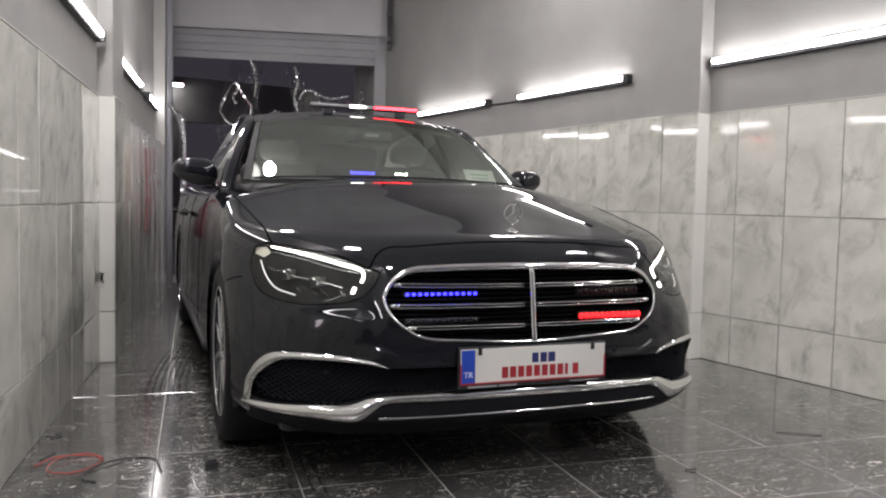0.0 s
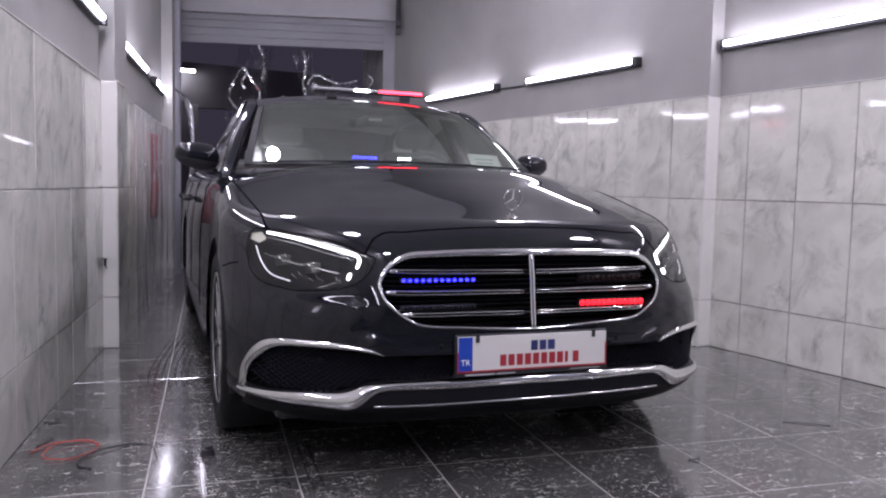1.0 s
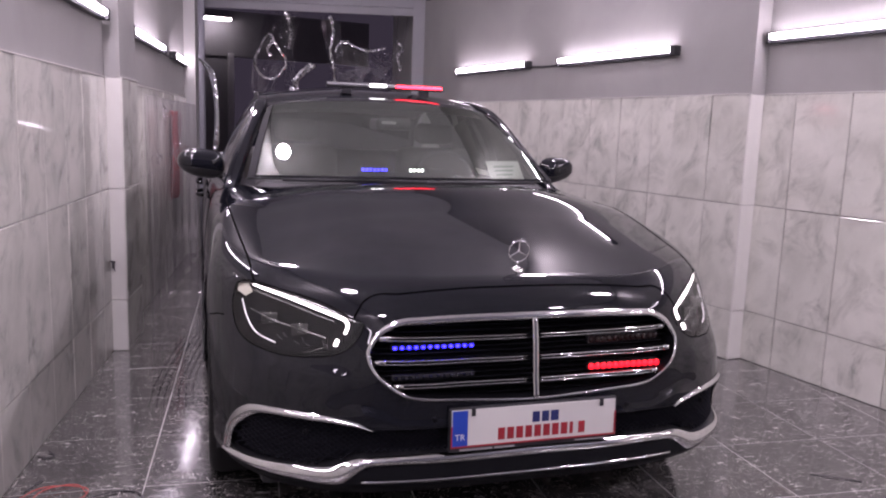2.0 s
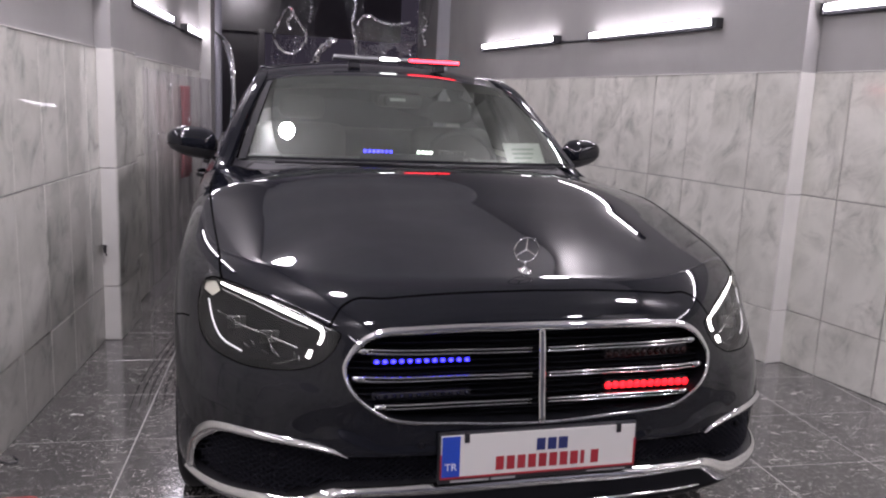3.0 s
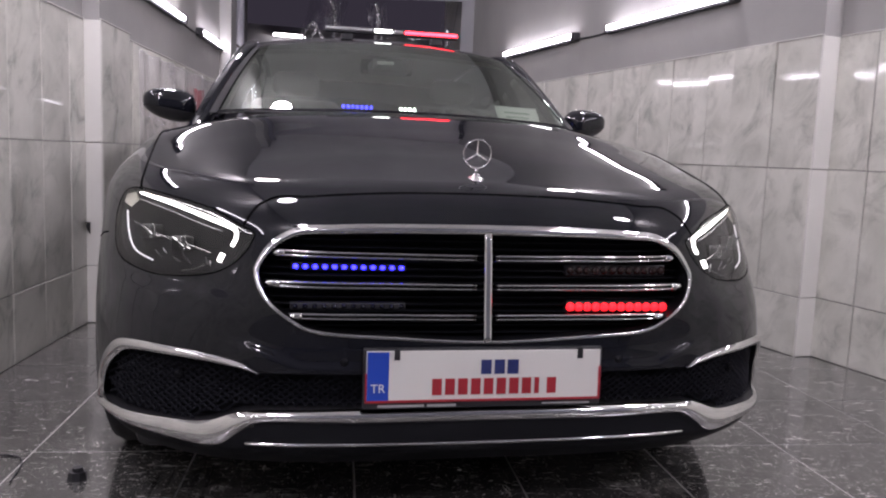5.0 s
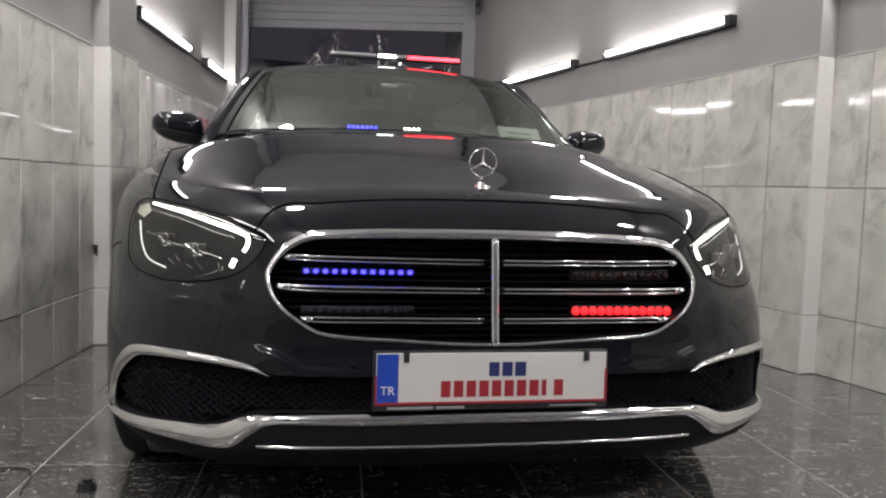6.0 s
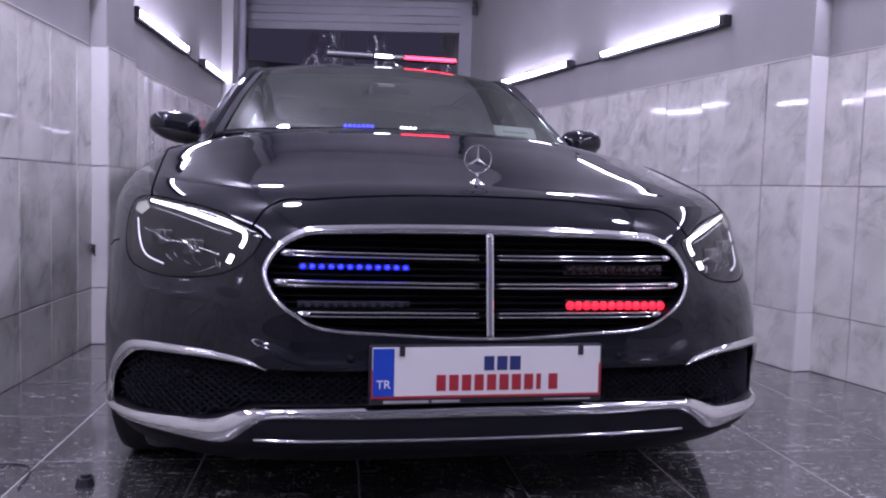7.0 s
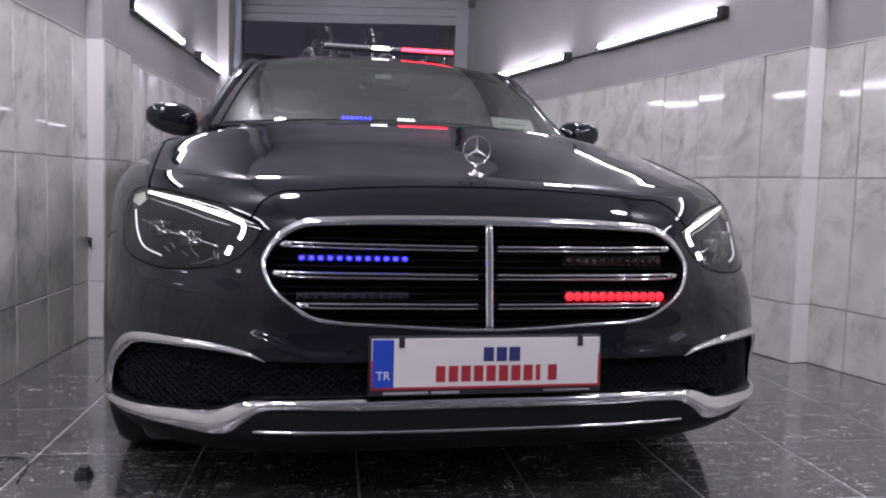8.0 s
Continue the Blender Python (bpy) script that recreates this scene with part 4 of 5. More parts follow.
t = np.linspace(0, 2 * math.pi, 48, endpoint=False)
c, sn = math.cos(radians(25)), math.sin(radians(25))
ring = [(0.37 + 0.185 * math.cos(q), 2.12 + 0.185 * math.sin(q) * sn, 0.95 + 0.185 * math.sin(q) * c) for q in t]
v, f = sweep(ring, oval(0.014, 0.014, 8), True, up=(0, -1, 0.4))
thing("steering_wheel", mesh_of("steering_wheel", v, f), M["dash"], car)
part("rear_view_mirror", box((-0.12, 2.06, 1.235), (0.12, 2.09, 1.30), 0.012), M["gloss"], car)

# ---- number plate ----
plate = new("number_plate")
plate.parent = car
plate.matrix_basis = pose(-0.004, -0.004, 0.407, -2.0)
part("holder", box((-0.267, -0.004, -0.068), (0.267, 0.012, 0.062), 0.004), M["black"], plate, "black plate holder")
part("panel", box((-0.261, -0.007, -0.052), (0.261, -0.003, 0.057), 0.001), M["plate_white"], plate, "white plate")
part("band", box((-0.259, -0.0085, -0.05), (-0.213, -0.0068, 0.055)), M["plate_blue"], plate, "blue band")
for lo, hi in (((-0.263, -0.053), (0.263, -0.048)), ((0.258, -0.05), (0.263, 0.02)), ((-0.263, -0.05), (-0.2595, 0.01))):
    part("red_edge", box((lo[0], -0.0088, lo[1]), (hi[0], -0.0066, hi[1])), M["plate_red"], plate)
for x in (-0.196, 0.213):
    part("clip", box((x - 0.006, -0.011, 0.038), (x + 0.006, -0.004, 0.064), 0.001), M["black"], plate)

# tail lamps
M["tail"] = material("tail_lamp", (0.18, 0.008, 0.008), 0.15)
part("tail_lamp", box((0.56, 4.86, 0.84), (0.84, 4.95, 0.93), 0.015), M["tail"], car, "dark red tail lamp")
part("tail_lamp", box((-0.84, 4.86, 0.84), (-0.56, 4.95, 0.93), 0.015), M["tail"], car, "dark red tail lamp")
# parking sensors
for u, z in ((-0.66, 0.385), (0.66, 0.385), (-0.31, 0.435), (0.31, 0.435)):
    P = on_skin([u], [z])[0]
    bm = bmesh.new()
    bmesh.ops.create_cone(bm, cap_ends=True, segments=20, radius1=0.0095, radius2=0.0085, depth=0.005, matrix=Matrix.Translation((P[0], P[1] + (0.016 if abs(u) > 0.5 else 0.0), P[2])) @ Matrix.Rotation(radians(90), 4, "X"))
    part("parking_sensor", bm, M["matt"], car, "", True)
# writing on the plate, as plain bars
M["ink_green"] = material("grey_green_ink", (0.25, 0.34, 0.27), 0.6)
M["ink_grey"] = material("grey_ink", (0.35, 0.35, 0.35), 0.5)
def bars(parent, spans, z0, z1, mat, depth):
    for a, b in spans:
        part("text_bar", box((a, -depth - 0.0012, z0), (b, -depth, z1)), mat, parent)


bars(plate, [(-0.012, 0.011), (0.018, 0.041), (0.047, 0.072)], 0.006, 0.037, M["ink_blue"], 0.007)
step = 0.0286
bars(plate, [(-0.119 + step * k, -0.119 + step * k + 0.021 * (0.5 if k == 8 else 1)) for k in range(10)], -0.038, -0.003, M["plate_red"], 0.007)
letters = bpy.data.curves.new("country_letters", "FONT")
letters.body, letters.size, letters.align_x, letters.extrude = "TR", 0.026, "CENTER", 0.0004
letters.materials.append(M["ink_white"])
mark = new("country_letters", letters)
mark.parent = plate
mark.matrix_basis = pose(-0.236, -0.0089, -0.031, 90)
bars(plate, [(-0.235, -0.135), (-0.128, -0.065)], -0.064, -0.0585, M["ink_grey"], 0.004)
bars(plate, [(0.13, 0.24)], -0.0625, -0.0595, M["ink_grey"], 0.004)

# hood ornament
star = new("hood_ornament")
star.parent = car
base_z = float(top_at(0.005, 0.209))
star.matrix_basis = pose(0.005, 0.209, base_z - 0.003, 8)
V, F = [], []
prof = [(0.0, 0.012), (0.006, 0.011), (0.008, 0.006), (0.016, 0.004), (0.019, 0.002), (0.021, -0.002)]
for i in range(28):
    t = 2 * math.pi * i / 28
    V += [(r * math.cos(t), r * 1.3 * math.sin(t), z) for r, z in prof]
for i in range(28):
    j = (i + 1) % 28
    F += [(i * 6 + q, i * 6 + q + 1, j * 6 + q + 1, j * 6 + q) for q in range(5)]
thing("foot", mesh_of("foot", V, F), M["chrome"], star)
v, f = sweep([(0, 0, 0.012), (0, 0, 0.026)], oval(0.003, 0.003, 8), up=(0, 1, 0))
thing("stem", mesh_of("stem", v, f), M["chrome"], star)
t = np.linspace(0, 2 * math.pi, 60, endpoint=False)
RING = 0.0335
v, f = sweep(np.stack([RING * np.cos(t), 0 * t, 0.0255 + RING + RING * np.sin(t)], 1), oval(0.0015, 0.0022, 8), True, up=(0, 1, 0))
thing("ring", mesh_of("ring", v, f), M["chrome"], star, "slim chrome ring")
for a in (90, 210, 330):
    d = (math.cos(radians(a)), math.sin(radians(a)))
    v, f = sweep([(0, 0, 0.0255 + RING), (d[0] * RING, 0, 0.0255 + RING + d[1] * RING)], oval(0.0030, 0.0026, 4), up=(0, 1, 0), scale=[1.0, 0.35])
    thing("spoke", mesh_of("spoke", v, f, False), M["chrome"], star)

# signal lamps behind the grille, in the bumper, on the dashboard and on the roof
M["led_blue_off"] = material("unlit_blue_lens", (0.008, 0.009, 0.02), 0.2)
M["led_red_off"] = material("unlit_red_lens", (0.02, 0.008, 0.008), 0.2)
M["led_clear"] = material("unlit_clear_lens", (0.35, 0.35, 0.36), 0.12)
M["led_blue"] = material("lit_blue_lamp", (0.1, 0.1, 0.8), 0.3, emit=(0.05, 0.042, 1.0), power=12.0)
M["grille_blue"] = material("lit_blue_signal", (0.05, 0.05, 0.6), 0.3, emit=(0.022, 0.018, 1.0), power=9.0)
M["grille_red"] = material("lit_red_signal", (0.6, 0.03, 0.03), 0.3, emit=(1.0, 0.012, 0.016), power=2.4)
M["led_white"] = material("lit_white_lamp", (1, 1, 1), 0.3, emit=(0.95, 1.0, 0.9), power=14.0)


def led_bar(parent, length, count, mat, label, tall=0.014, wide_dome=0.36):
    """A slim black bar with a row of small domes on its front."""
    ob = new("signal_lamp")
    ob.parent = parent
    part("housing", box((-length / 2, 0, -tall / 2 - 0.003), (length / 2, 0.02, tall / 2 + 0.003), 0.003), M["black"], ob)
    step = length / count
    me = None
    for k in range(count):
        if me is None:
            bm = bmesh.new()
            bmesh.ops.create_uvsphere(bm, u_segments=10, v_segments=6, radius=1, matrix=Matrix.Diagonal((step * wide_dome, 0.006, tall / 2, 1)))
            me = bpy.data.meshes.new("dome")
            bm.to_mesh(me)
            bm.free()
            me.polygons.foreach_set("use_smooth", [True] * len(me.polygons))
        thing("dome", me, mat, ob, at=pose(-length / 2 + step * (k + 0.5), -0.001, 0))
    return tagged(ob, label)


for u, z, mat, label in ((-0.30, 0.628, "grille_blue", "lit blue signal lamp"), (-0.30, 0.546, "led_blue_off", "unlit blue signal lamp"), (0.32, 0.628, "led_red_off", "unlit red signal lamp"), (0.32, 0.546, "grille_red", "lit red signal lamp")):
    ob = led_bar(car, 0.25, 12, M[mat], label, 0.010 if "blue" in mat else 0.020, 0.29 if "blue" in mat else 0.49)
    slope = math.degrees(math.atan2(float(nose_at(u + 0.1, z) - nose_at(u - 0.1, z)), 0.2))
    ob.matrix_basis = pose(u, float(nose_at(u, z)) + 0.042, z, 0, 0, slope)
for u in (-0.13, 0.15):
    ob = led_bar(car, 0.24, 14, M["led_clear"], "unlit white signal lamp in the bumper", 0.009)
    ob.matrix_basis = pose(u, float(nose_at(u, 0.285)) + 0.012, 0.283, 0, 0, 2 if u > 0 else -2)
for u, n, mat, label in ((-0.185, 7, "led_blue", "lit blue lamp on the dashboard"), (0.015, 4, "led_white", "lit white lamp on the dashboard"), (0.135, 7, "led_red_off", "unlit red lamp on the dashboard")):
    ob = led_bar(car, 0.018 * n, n, M[mat], label, 0.014)
    ob.matrix_basis = pose(u + 0.008, 1.50, 1.050)
part("lamp_stand", box((-0.25, 1.514, 0.95), (0.20, 1.53, 1.040), 0.004), M["black"], car)
roofbar = new("roof_light_bar")
roofbar.parent = car
roofbar.matrix_basis = pose(0.05, 2.30, 1.462)
part("rail", box((-0.33, -0.012, -0.017), (0.33, 0.03, -0.006), 0.004), M["black"], roofbar)
M["roof_red"] = material("lit_red_lamp", (0.6, 0.03, 0.03), 0.3, emit=(1.0, 0.02, 0.03), power=14.0)
for a, b, mat, label in ((-0.325, -0.10, "led_clear", "unlit clear lens"), (-0.085, 0.0, "led_white", "lit white lens"), (0.01, 0.055, "led_clear", "unlit clear lens"), (0.065, 0.325, "roof_red", "lit red lens")):
    part("lens", box((a, -0.016, -0.006), (b, 0.026, 0.006), 0.004), M[mat], roofbar, label, True)
part("top_cover", box((-0.327, -0.010, 0.0062), (0.327, 0.024, 0.011), 0.002), M["alloy"], roofbar, "bright metal cover")
for x in (-0.22, 0.22):
    part("foot", box((x - 0.03, -0.006, -0.05), (x + 0.03, 0.024, -0.016), 0.004), M["black"], roofbar)

# papers and small things behind the screen
def sheet(name, at, w, h, label):
    ob = new(name)
    ob.parent = car
    ob.matrix_basis = at
    part("page", box((-w / 2, -0.0008, 0), (w / 2, 0.0008, h)), M["paper"], ob, label)
    return ob


paper = sheet("document", pose(0.54, 1.62, 0.985, -30, 0, 22), 0.225, 0.125, "pale green printed sheet")
for k in range(4):
    part("text_bar", box((-0.07, -0.002, 0.025 + 0.022 * k), (0.03 + 0.012 * k, -0.0009, 0.032 + 0.022 * k)), M["ink_green"], paper)
part("phone_holder", box((-0.155, 1.60, 0.958), (-0.125, 1.63, 1.02), 0.006), M["led_clear"], car)
part("phone_holder", box((0.27, 1.66, 0.958), (0.30, 1.69, 1.02), 0.006), M["led_clear"], car)
part("sensor_label", box((-0.066, 1.848, 1.256), (0.006, 1.860, 1.270), 0.002), M["paper"], car, "pale label")
part("sensor_block", box((-0.09, 1.858, 1.228), (0.09, 2.06, 1.285), 0.02, 3), M["satin"], car)

# wipers
for a, b in (((-0.60, 1.41, 1.006), (0.02, 1.245, 1.014)), ((0.0, 1.225, 1.013), (0.58, 1.41, 1.006))):
    v, f = sweep([a, [(a[i] + b[i]) / 2 for i in range(3)], b], oval(0.006, 0.008, 6))
    thing("wiper", mesh_of("wiper", v, f), M["black"], car)

# ---- things on the floor ----
M["wire_red"] = material("red_wire", (0.42, 0.05, 0.035), 0.4)


def wire(name, pts, r, mat, label, n=60, closed=False):
    line = smooth_line([(x, y, r + z) for x, y, z in pts], n, closed)
    v, f = sweep(line, oval(r, r, 6), closed)
    return thing(name, mesh_of(name, v, f), mat, None, label, "wire")


wire("red_wire", [(-1.075, 1.055, 0), (-1.01, 1.105, 0.006), (-0.93, 1.10, 0.004), (-0.865, 1.06, 0), (-0.885, 0.985, 0.004), (-0.96, 0.93, 0.002), (-1.04, 0.965, 0.006), (-1.0, 1.07, 0.012), (-0.90, 1.085, 0.01), (-0.868, 1.02, 0.002)], 0.0020, M["wire_red"], "loop of thin red wire on the floor")
wire("black_wire", [(-0.91, 0.81, 0), (-0.945, 0.845, 0), (-0.935, 0.905, 0), (-0.885, 0.955, 0.006), (-0.81, 0.99, 0.004), (-0.745, 0.995, 0), (-0.705, 0.94, 0), (-0.712, 0.80, 0)], 0.0026, M["black"], "curved black wire on the floor")
wire("black_wire", [(-1.02, 1.40, 0), (-0.995, 1.375, 0.002), (-0.965, 1.385, 0), (-0.985, 1.43, 0.003)], 0.002, M["black"], "short black wire end on the floor", 24)
wire("black_wire", [(-1.055, 1.11, 0), (-1.0, 1.185, 0.002)], 0.002, M["black"], "short black wire end on the floor", 10)
wire("black_wire", [(1.60, 0.20, 0), (1.66, 0.14, 0.002), (1.73, 0.08, 0)], 0.002, M["black"], "short black wire end on the floor", 20)
wire("black_wire", [(0.90, 0.04, 0), (0.93, 0.02, 0.003), (0.96, 0.05, 0)], 0.0025, M["black"], "short black wire end on the floor", 14)
wire("black_wire", [(1.60, -0.40, 0), (1.66, -0.34, 0.002), (1.73, -0.31, 0)], 0.002, M["black"], "short black wire end on the floor", 20)
M["tyre_mark"] = material("rubber_mark", (0.014, 0.014, 0.014), 0.5, spec=0.2)
n = Nodes(M["tyre_mark"])
worn = n.mix(1.0, n.ramp(n.noise(n.place(), 34.0, 5, 0.7), [(0.40, grey(0.05)), (0.62, grey(0.75))]), n.ramp(n.noise(n.place(), 5.0, 3), [(0.35, grey(0.25)), (0.6, grey(1))]), "MULTIPLY")
n.link(worn, n.shader.inputs["Alpha"])


def tyre_mark(pts, width):
    """A thin dark streak of rubber on the floor."""
    line = smooth_line([(x, y, 0.0006) for x, y in pts], 40)
    side = np.gradient(line, axis=0)[:, [1, 0, 2]] * (1, -1, 0)
    side /= np.linalg.norm(side, axis=1)[:, None]
    grow = np.interp(np.arange(40), [0, 8, 32, 39], [0.3, 1, 1, 0.3])[:, None]
    V = list(line - side * width / 2 * grow) + list(line + side * width / 2 * grow)
    F = [(k, k + 1, 41 + k, 40 + k) for k in range(39)]
    ob = thing("tyre_mark", mesh_of("tyre_mark", V, F), M["tyre_mark"], None, "dark curved rubber streak on the tiled floor", "mark", "tyre marks")
    return ob


for k in range(7):
    d = 0.030 * k
    tyre_mark([(-0.60 + d, 1.78 - 0.3 * d), (-0.565 + d, 1.98), (-0.50 + d, 2.25), (-0.395 + d, 2.6), (-0.27 + d, 2.98)], 0.013 if k % 3 else 0.008)
for k in range(5):
    d = 0.034 * k
    tyre_mark([(-0.44 + d, 0.36 - 0.2 * d), (-0.405 + d, 0.52), (-0.37 + d, 0.68), (-0.345 + d, 0.80)], 0.009)
bm = bmesh.new()
bmesh.ops.create_cone(bm, cap_ends=True, segments=8, radius1=0.026, radius2=0.021, depth=0.022, matrix=Matrix.Translation((0, 0, 0.011)))
bmesh.ops.create_cone(bm, cap_ends=True, segments=8, radius1=0.014, radius2=0.014, depth=0.01, matrix=Matrix.Translation((0.002, 0, 0.027)))
cap = part("bottle_cap", bm, M["black"], None, "small black plastic cap on the floor")
tagged(cap, category="cap")
cap.matrix_basis = pose(-0.554, 0.786, 0, 0, 0, 20)
bm = bmesh.new()
bmesh.ops.create_cone(bm, cap_ends=True, segments=6, radius1=0.009, radius2=0.009, depth=0.008, matrix=Matrix.Translation((0, 0, 0.004)))
nut = part("nut", bm, M["alloy"], None, "small metal nut on the floor")
tagged(nut, category="nut")
nut.matrix_basis = pose(-0.77, 0.91, 0)
latch = new("wall_hook")
part("plate", box((-0.007, -0.005, -0.018), (0.007, 0.0, 0.022), 0.002), M["black"], latch)
v, f = sweep(smooth_line([(0, -0.004, 0.012), (0, -0.022, 0.014), (0.004, -0.034, 0.002), (0.008, -0.026, -0.014), (0.01, -0.012, -0.03)], 20), oval(0.0045, 0.0045, 6), up=(1, 0, 0), scale=np.linspace(1.0, 0.6, 20))
thing("hook", mesh_of("hook", v, f), M["black"], latch)
v, f = sweep([(-0.012, -0.02, 0.024), (0.014, -0.02, 0.02)], oval(0.005, 0.004, 6), up=(0, 0, 1))
thing("lever", mesh_of("lever", v, f), M["satin"], latch)
tagged(latch, "small black metal hook on the pilaster", "hook")
p = left_at(PIER_L - 0.012, 0.022)
latch.matrix_basis = pose(p.x, p.y, 0.47, 0, 0, turn)

# a red cloth that hangs on the left wall
M["red_cloth"] = material("red_cloth", (0.26, 0.055, 0.055), 0.85)
V, F = [], []
n, m = 40, 24
for j in range(m):
    for i in range(n):
        a, b = i / (n - 1), j / (m - 1)
        s = 4.98 + (a - 0.5) * 0.44 * (1 - 0.45 * b)
        p = left_at(s, 0.035 + 0.016 * math.sin(13 * a + 2 * b) + 0.005 * math.sin(31 * a))
        V.append((p.x, p.y, 0.62 + 0.68 * b + 0.01 * math.sin(9 * a)))
for j in range(m - 1):
    F += [(j * n + i, j * n + i + 1, (j + 1) * n + i + 1, (j + 1) * n + i) for i in range(n - 1)]
cloth = thing("red_cloth", mesh_of("red_cloth", V, F), M["red_cloth"], None, "red cloth hanging in folds on the tiled wall", "cloth")
solid = cloth.modifiers.new("thickness", "SOLIDIFY")
solid.thickness = 0.004

# ---- hanging plastic film and the night outside ----
M["film"] = glass_material("clear_film", (0.90, 0.90, 0.92), 0.03, 2.0)
M["thin_film"] = glass_material("thin_clear_film", (0.90, 0.88, 0.90), 0.16, 1.6)
t = M["thin_film"].node_tree
haze, milky = t.nodes.new("ShaderNodeBsdfDiffuse"), t.nodes.new("ShaderNodeMixShader")
haze.inputs["Color"].default_value = (0.72, 0.71, 0.73, 1)
milky.inputs[0].default_value = 0.14
old = t.nodes["Material Output"].inputs[0].links[0].from_socket
t.links.new(old, milky.inputs[1])
t.links.new(haze.outputs[0], milky.inputs[2])
t.links.new(milky.outputs[0], t.nodes["Material Output"].inputs[0])


def crease(x, y, seed):
    """Sharp folds, as in crumpled film."""
    q = Vector((x, y, seed * 3.7))
    return 1 - abs(noise.noise(q)) * 2 + 0.5 * (1 - abs(noise.noise(q * 2.3)) * 2)


# metal on clear film: its highlights are put in as bright strips
M["film_fold"] = material("film_glint_metal", (0.72, 0.72, 0.75), 0.10, 1.0)


def film_grid(n, m, at, parent, mat="film"):
    V = [at(i / (n - 1), j / (m - 1)) for j in range(m) for i in range(n)]
    F = [(j * n + i, j * n + i + 1, (j + 1) * n + i + 1, (j + 1) * n + i) for j in range(m - 1) for i in range(n - 1)]
    ob = thing("sheet", mesh_of("sheet", V, F), M[mat], parent)
    ob.visible_shadow = False
    return ob


def film_fold(parent, pts, r, seed, d=0.2, closed=False):
    """A twisted metal strip along (s, z), in place of the glint on bunched film."""
    n = 70
    q = smooth_line([(a, b, 0.0) for a, b in pts], n, closed)
    P = []
    for k in range(n):
        x, y = on_back(q[k][0] + 0.012 * noise.noise(Vector((k * 0.35, seed, 0))), d + 0.03 * noise.noise(Vector((k * 0.2, seed, 4))))
        P.append((x, y, q[k][1] + 0.012 * noise.noise(Vector((k * 0.35, seed, 8)))))
    size = [0.55 + 1.1 * abs(noise.noise(Vector((k * 0.27, seed, 2)))) for k in range(n)]
    v, f = sweep(P, oval(r * 1.6, r * 0.7, 7), closed, up=(0, -1, 0.2), scale=size)
    thing("fold", mesh_of("fold", v, f, False), M["film_fold"], parent)


def film_strand(s0, width, z0, z1, d, seed, bow=0.08):
    """A bunched strip of film that hangs from the shutter."""
    ob = new("plastic_film")

    def at(a, b):
        w = width * (0.35 + 0.65 * abs(math.sin(2.1 * b + seed)))
        s = s0 + (a - 0.5) * w + bow * math.sin(5.0 * b + seed)
        w = 0.09 * crease(1.6 * a, 2.0 * b, seed)
        x, y = on_back(s, d + w)
        return (x, y, z0 + b * (z1 - z0))
    film_grid(34, 60, at, ob)
    return tagged(ob, "crumpled clear plastic film hanging in the doorway", "film", "hanging films")


def film_swag(s0, s1, z, tall, d, seed):
    """A loose sheet that sags between two points."""
    ob = new("plastic_film")

    def at(a, b):
        s = s0 + (s1 - s0) * a
        w = 0.08 * crease(1.6 * a, 1.4 * b, seed)
        x, y = on_back(s, d + w)
        return (x, y, z - tall * (1 - b) + 0.04 * math.sin(6 * a) * b)
    film_grid(60, 26, at, ob)
    return tagged(ob, "crumpled clear plastic film sagging in the doorway", "film", "hanging films")


one = film_strand(0.76, 0.34, 1.2, 2.38, 0.24, 3)
film_fold(one, [(0.746, 2.14), (0.654, 1.99), (0.60, 1.85), (0.67, 1.725), (0.76, 1.69), (0.85, 1.725), (0.924, 1.866), (0.835, 2.01)], 0.010, 1, closed=True)
film_fold(one, [(0.746, 2.14), (0.78, 2.066), (0.735, 1.995), (0.762, 1.92)], 0.012, 2)
two = film_strand(0.98, 0.20, 1.2, 2.38, 0.26, 8, 0.04)
film_fold(two, [(0.90, 2.40), (0.955, 2.28), (0.972, 2.154), (0.952, 2.0)], 0.010, 5)
film_fold(two, [(0.993, 1.55), (1.04, 1.70), (1.10, 1.774), (1.194, 1.845)], 0.028, 6)
three = film_strand(1.40, 0.20, 1.2, 2.37, 0.24, 12, 0.04)
film_fold(three, [(1.37, 2.345), (1.405, 2.176), (1.376, 1.996), (1.41, 1.842), (1.427, 1.68)], 0.013, 9)
four = film_swag(1.42, 2.1, 2.05, 0.46, 0.26, 5)
film_fold(four, [(1.42, 1.995), (1.476, 2.076), (1.557, 2.084), (1.646, 2.038), (1.78, 2.01), (1.944, 2.043)], 0.010, 12)
six = new("plastic_film")
for k in range(3):
    pts = [(0.23 + 0.03 * k, 6.13, 1.83), (0.33 + 0.03 * k, 6.14, 1.80 - 0.02 * k), (0.40 + 0.02 * k, 6.15, 1.70), (0.455 + 0.01 * k, 6.15, 1.50), (0.465 + 0.008 * k, 6.15, 1.24 - 0.1 * k), (0.45, 6.15, 0.95)]
    v, f = sweep(smooth_line(pts, 40), oval(0.022 - 0.004 * k, 0.010, 8), up=(0, -1, 0.2), scale=[0.7 + 0.6 * abs(noise.noise(Vector((i * 0.3, k, 5)))) for i in range(40)])
    thing("fold", mesh_of("fold", v, f, False), M["film_fold"], six)
tagged(six, "bunched clear plastic film hanging at the doorway's edge", "film", "hanging films")
five = film_strand(2.08, 0.18, 1.2, 2.38, 0.24, 21, 0.04)
film_fold(five, [(2.06, 2.123), (2.124, 2.05), (2.078, 1.96), (2.112, 1.834)], 0.016, 15)


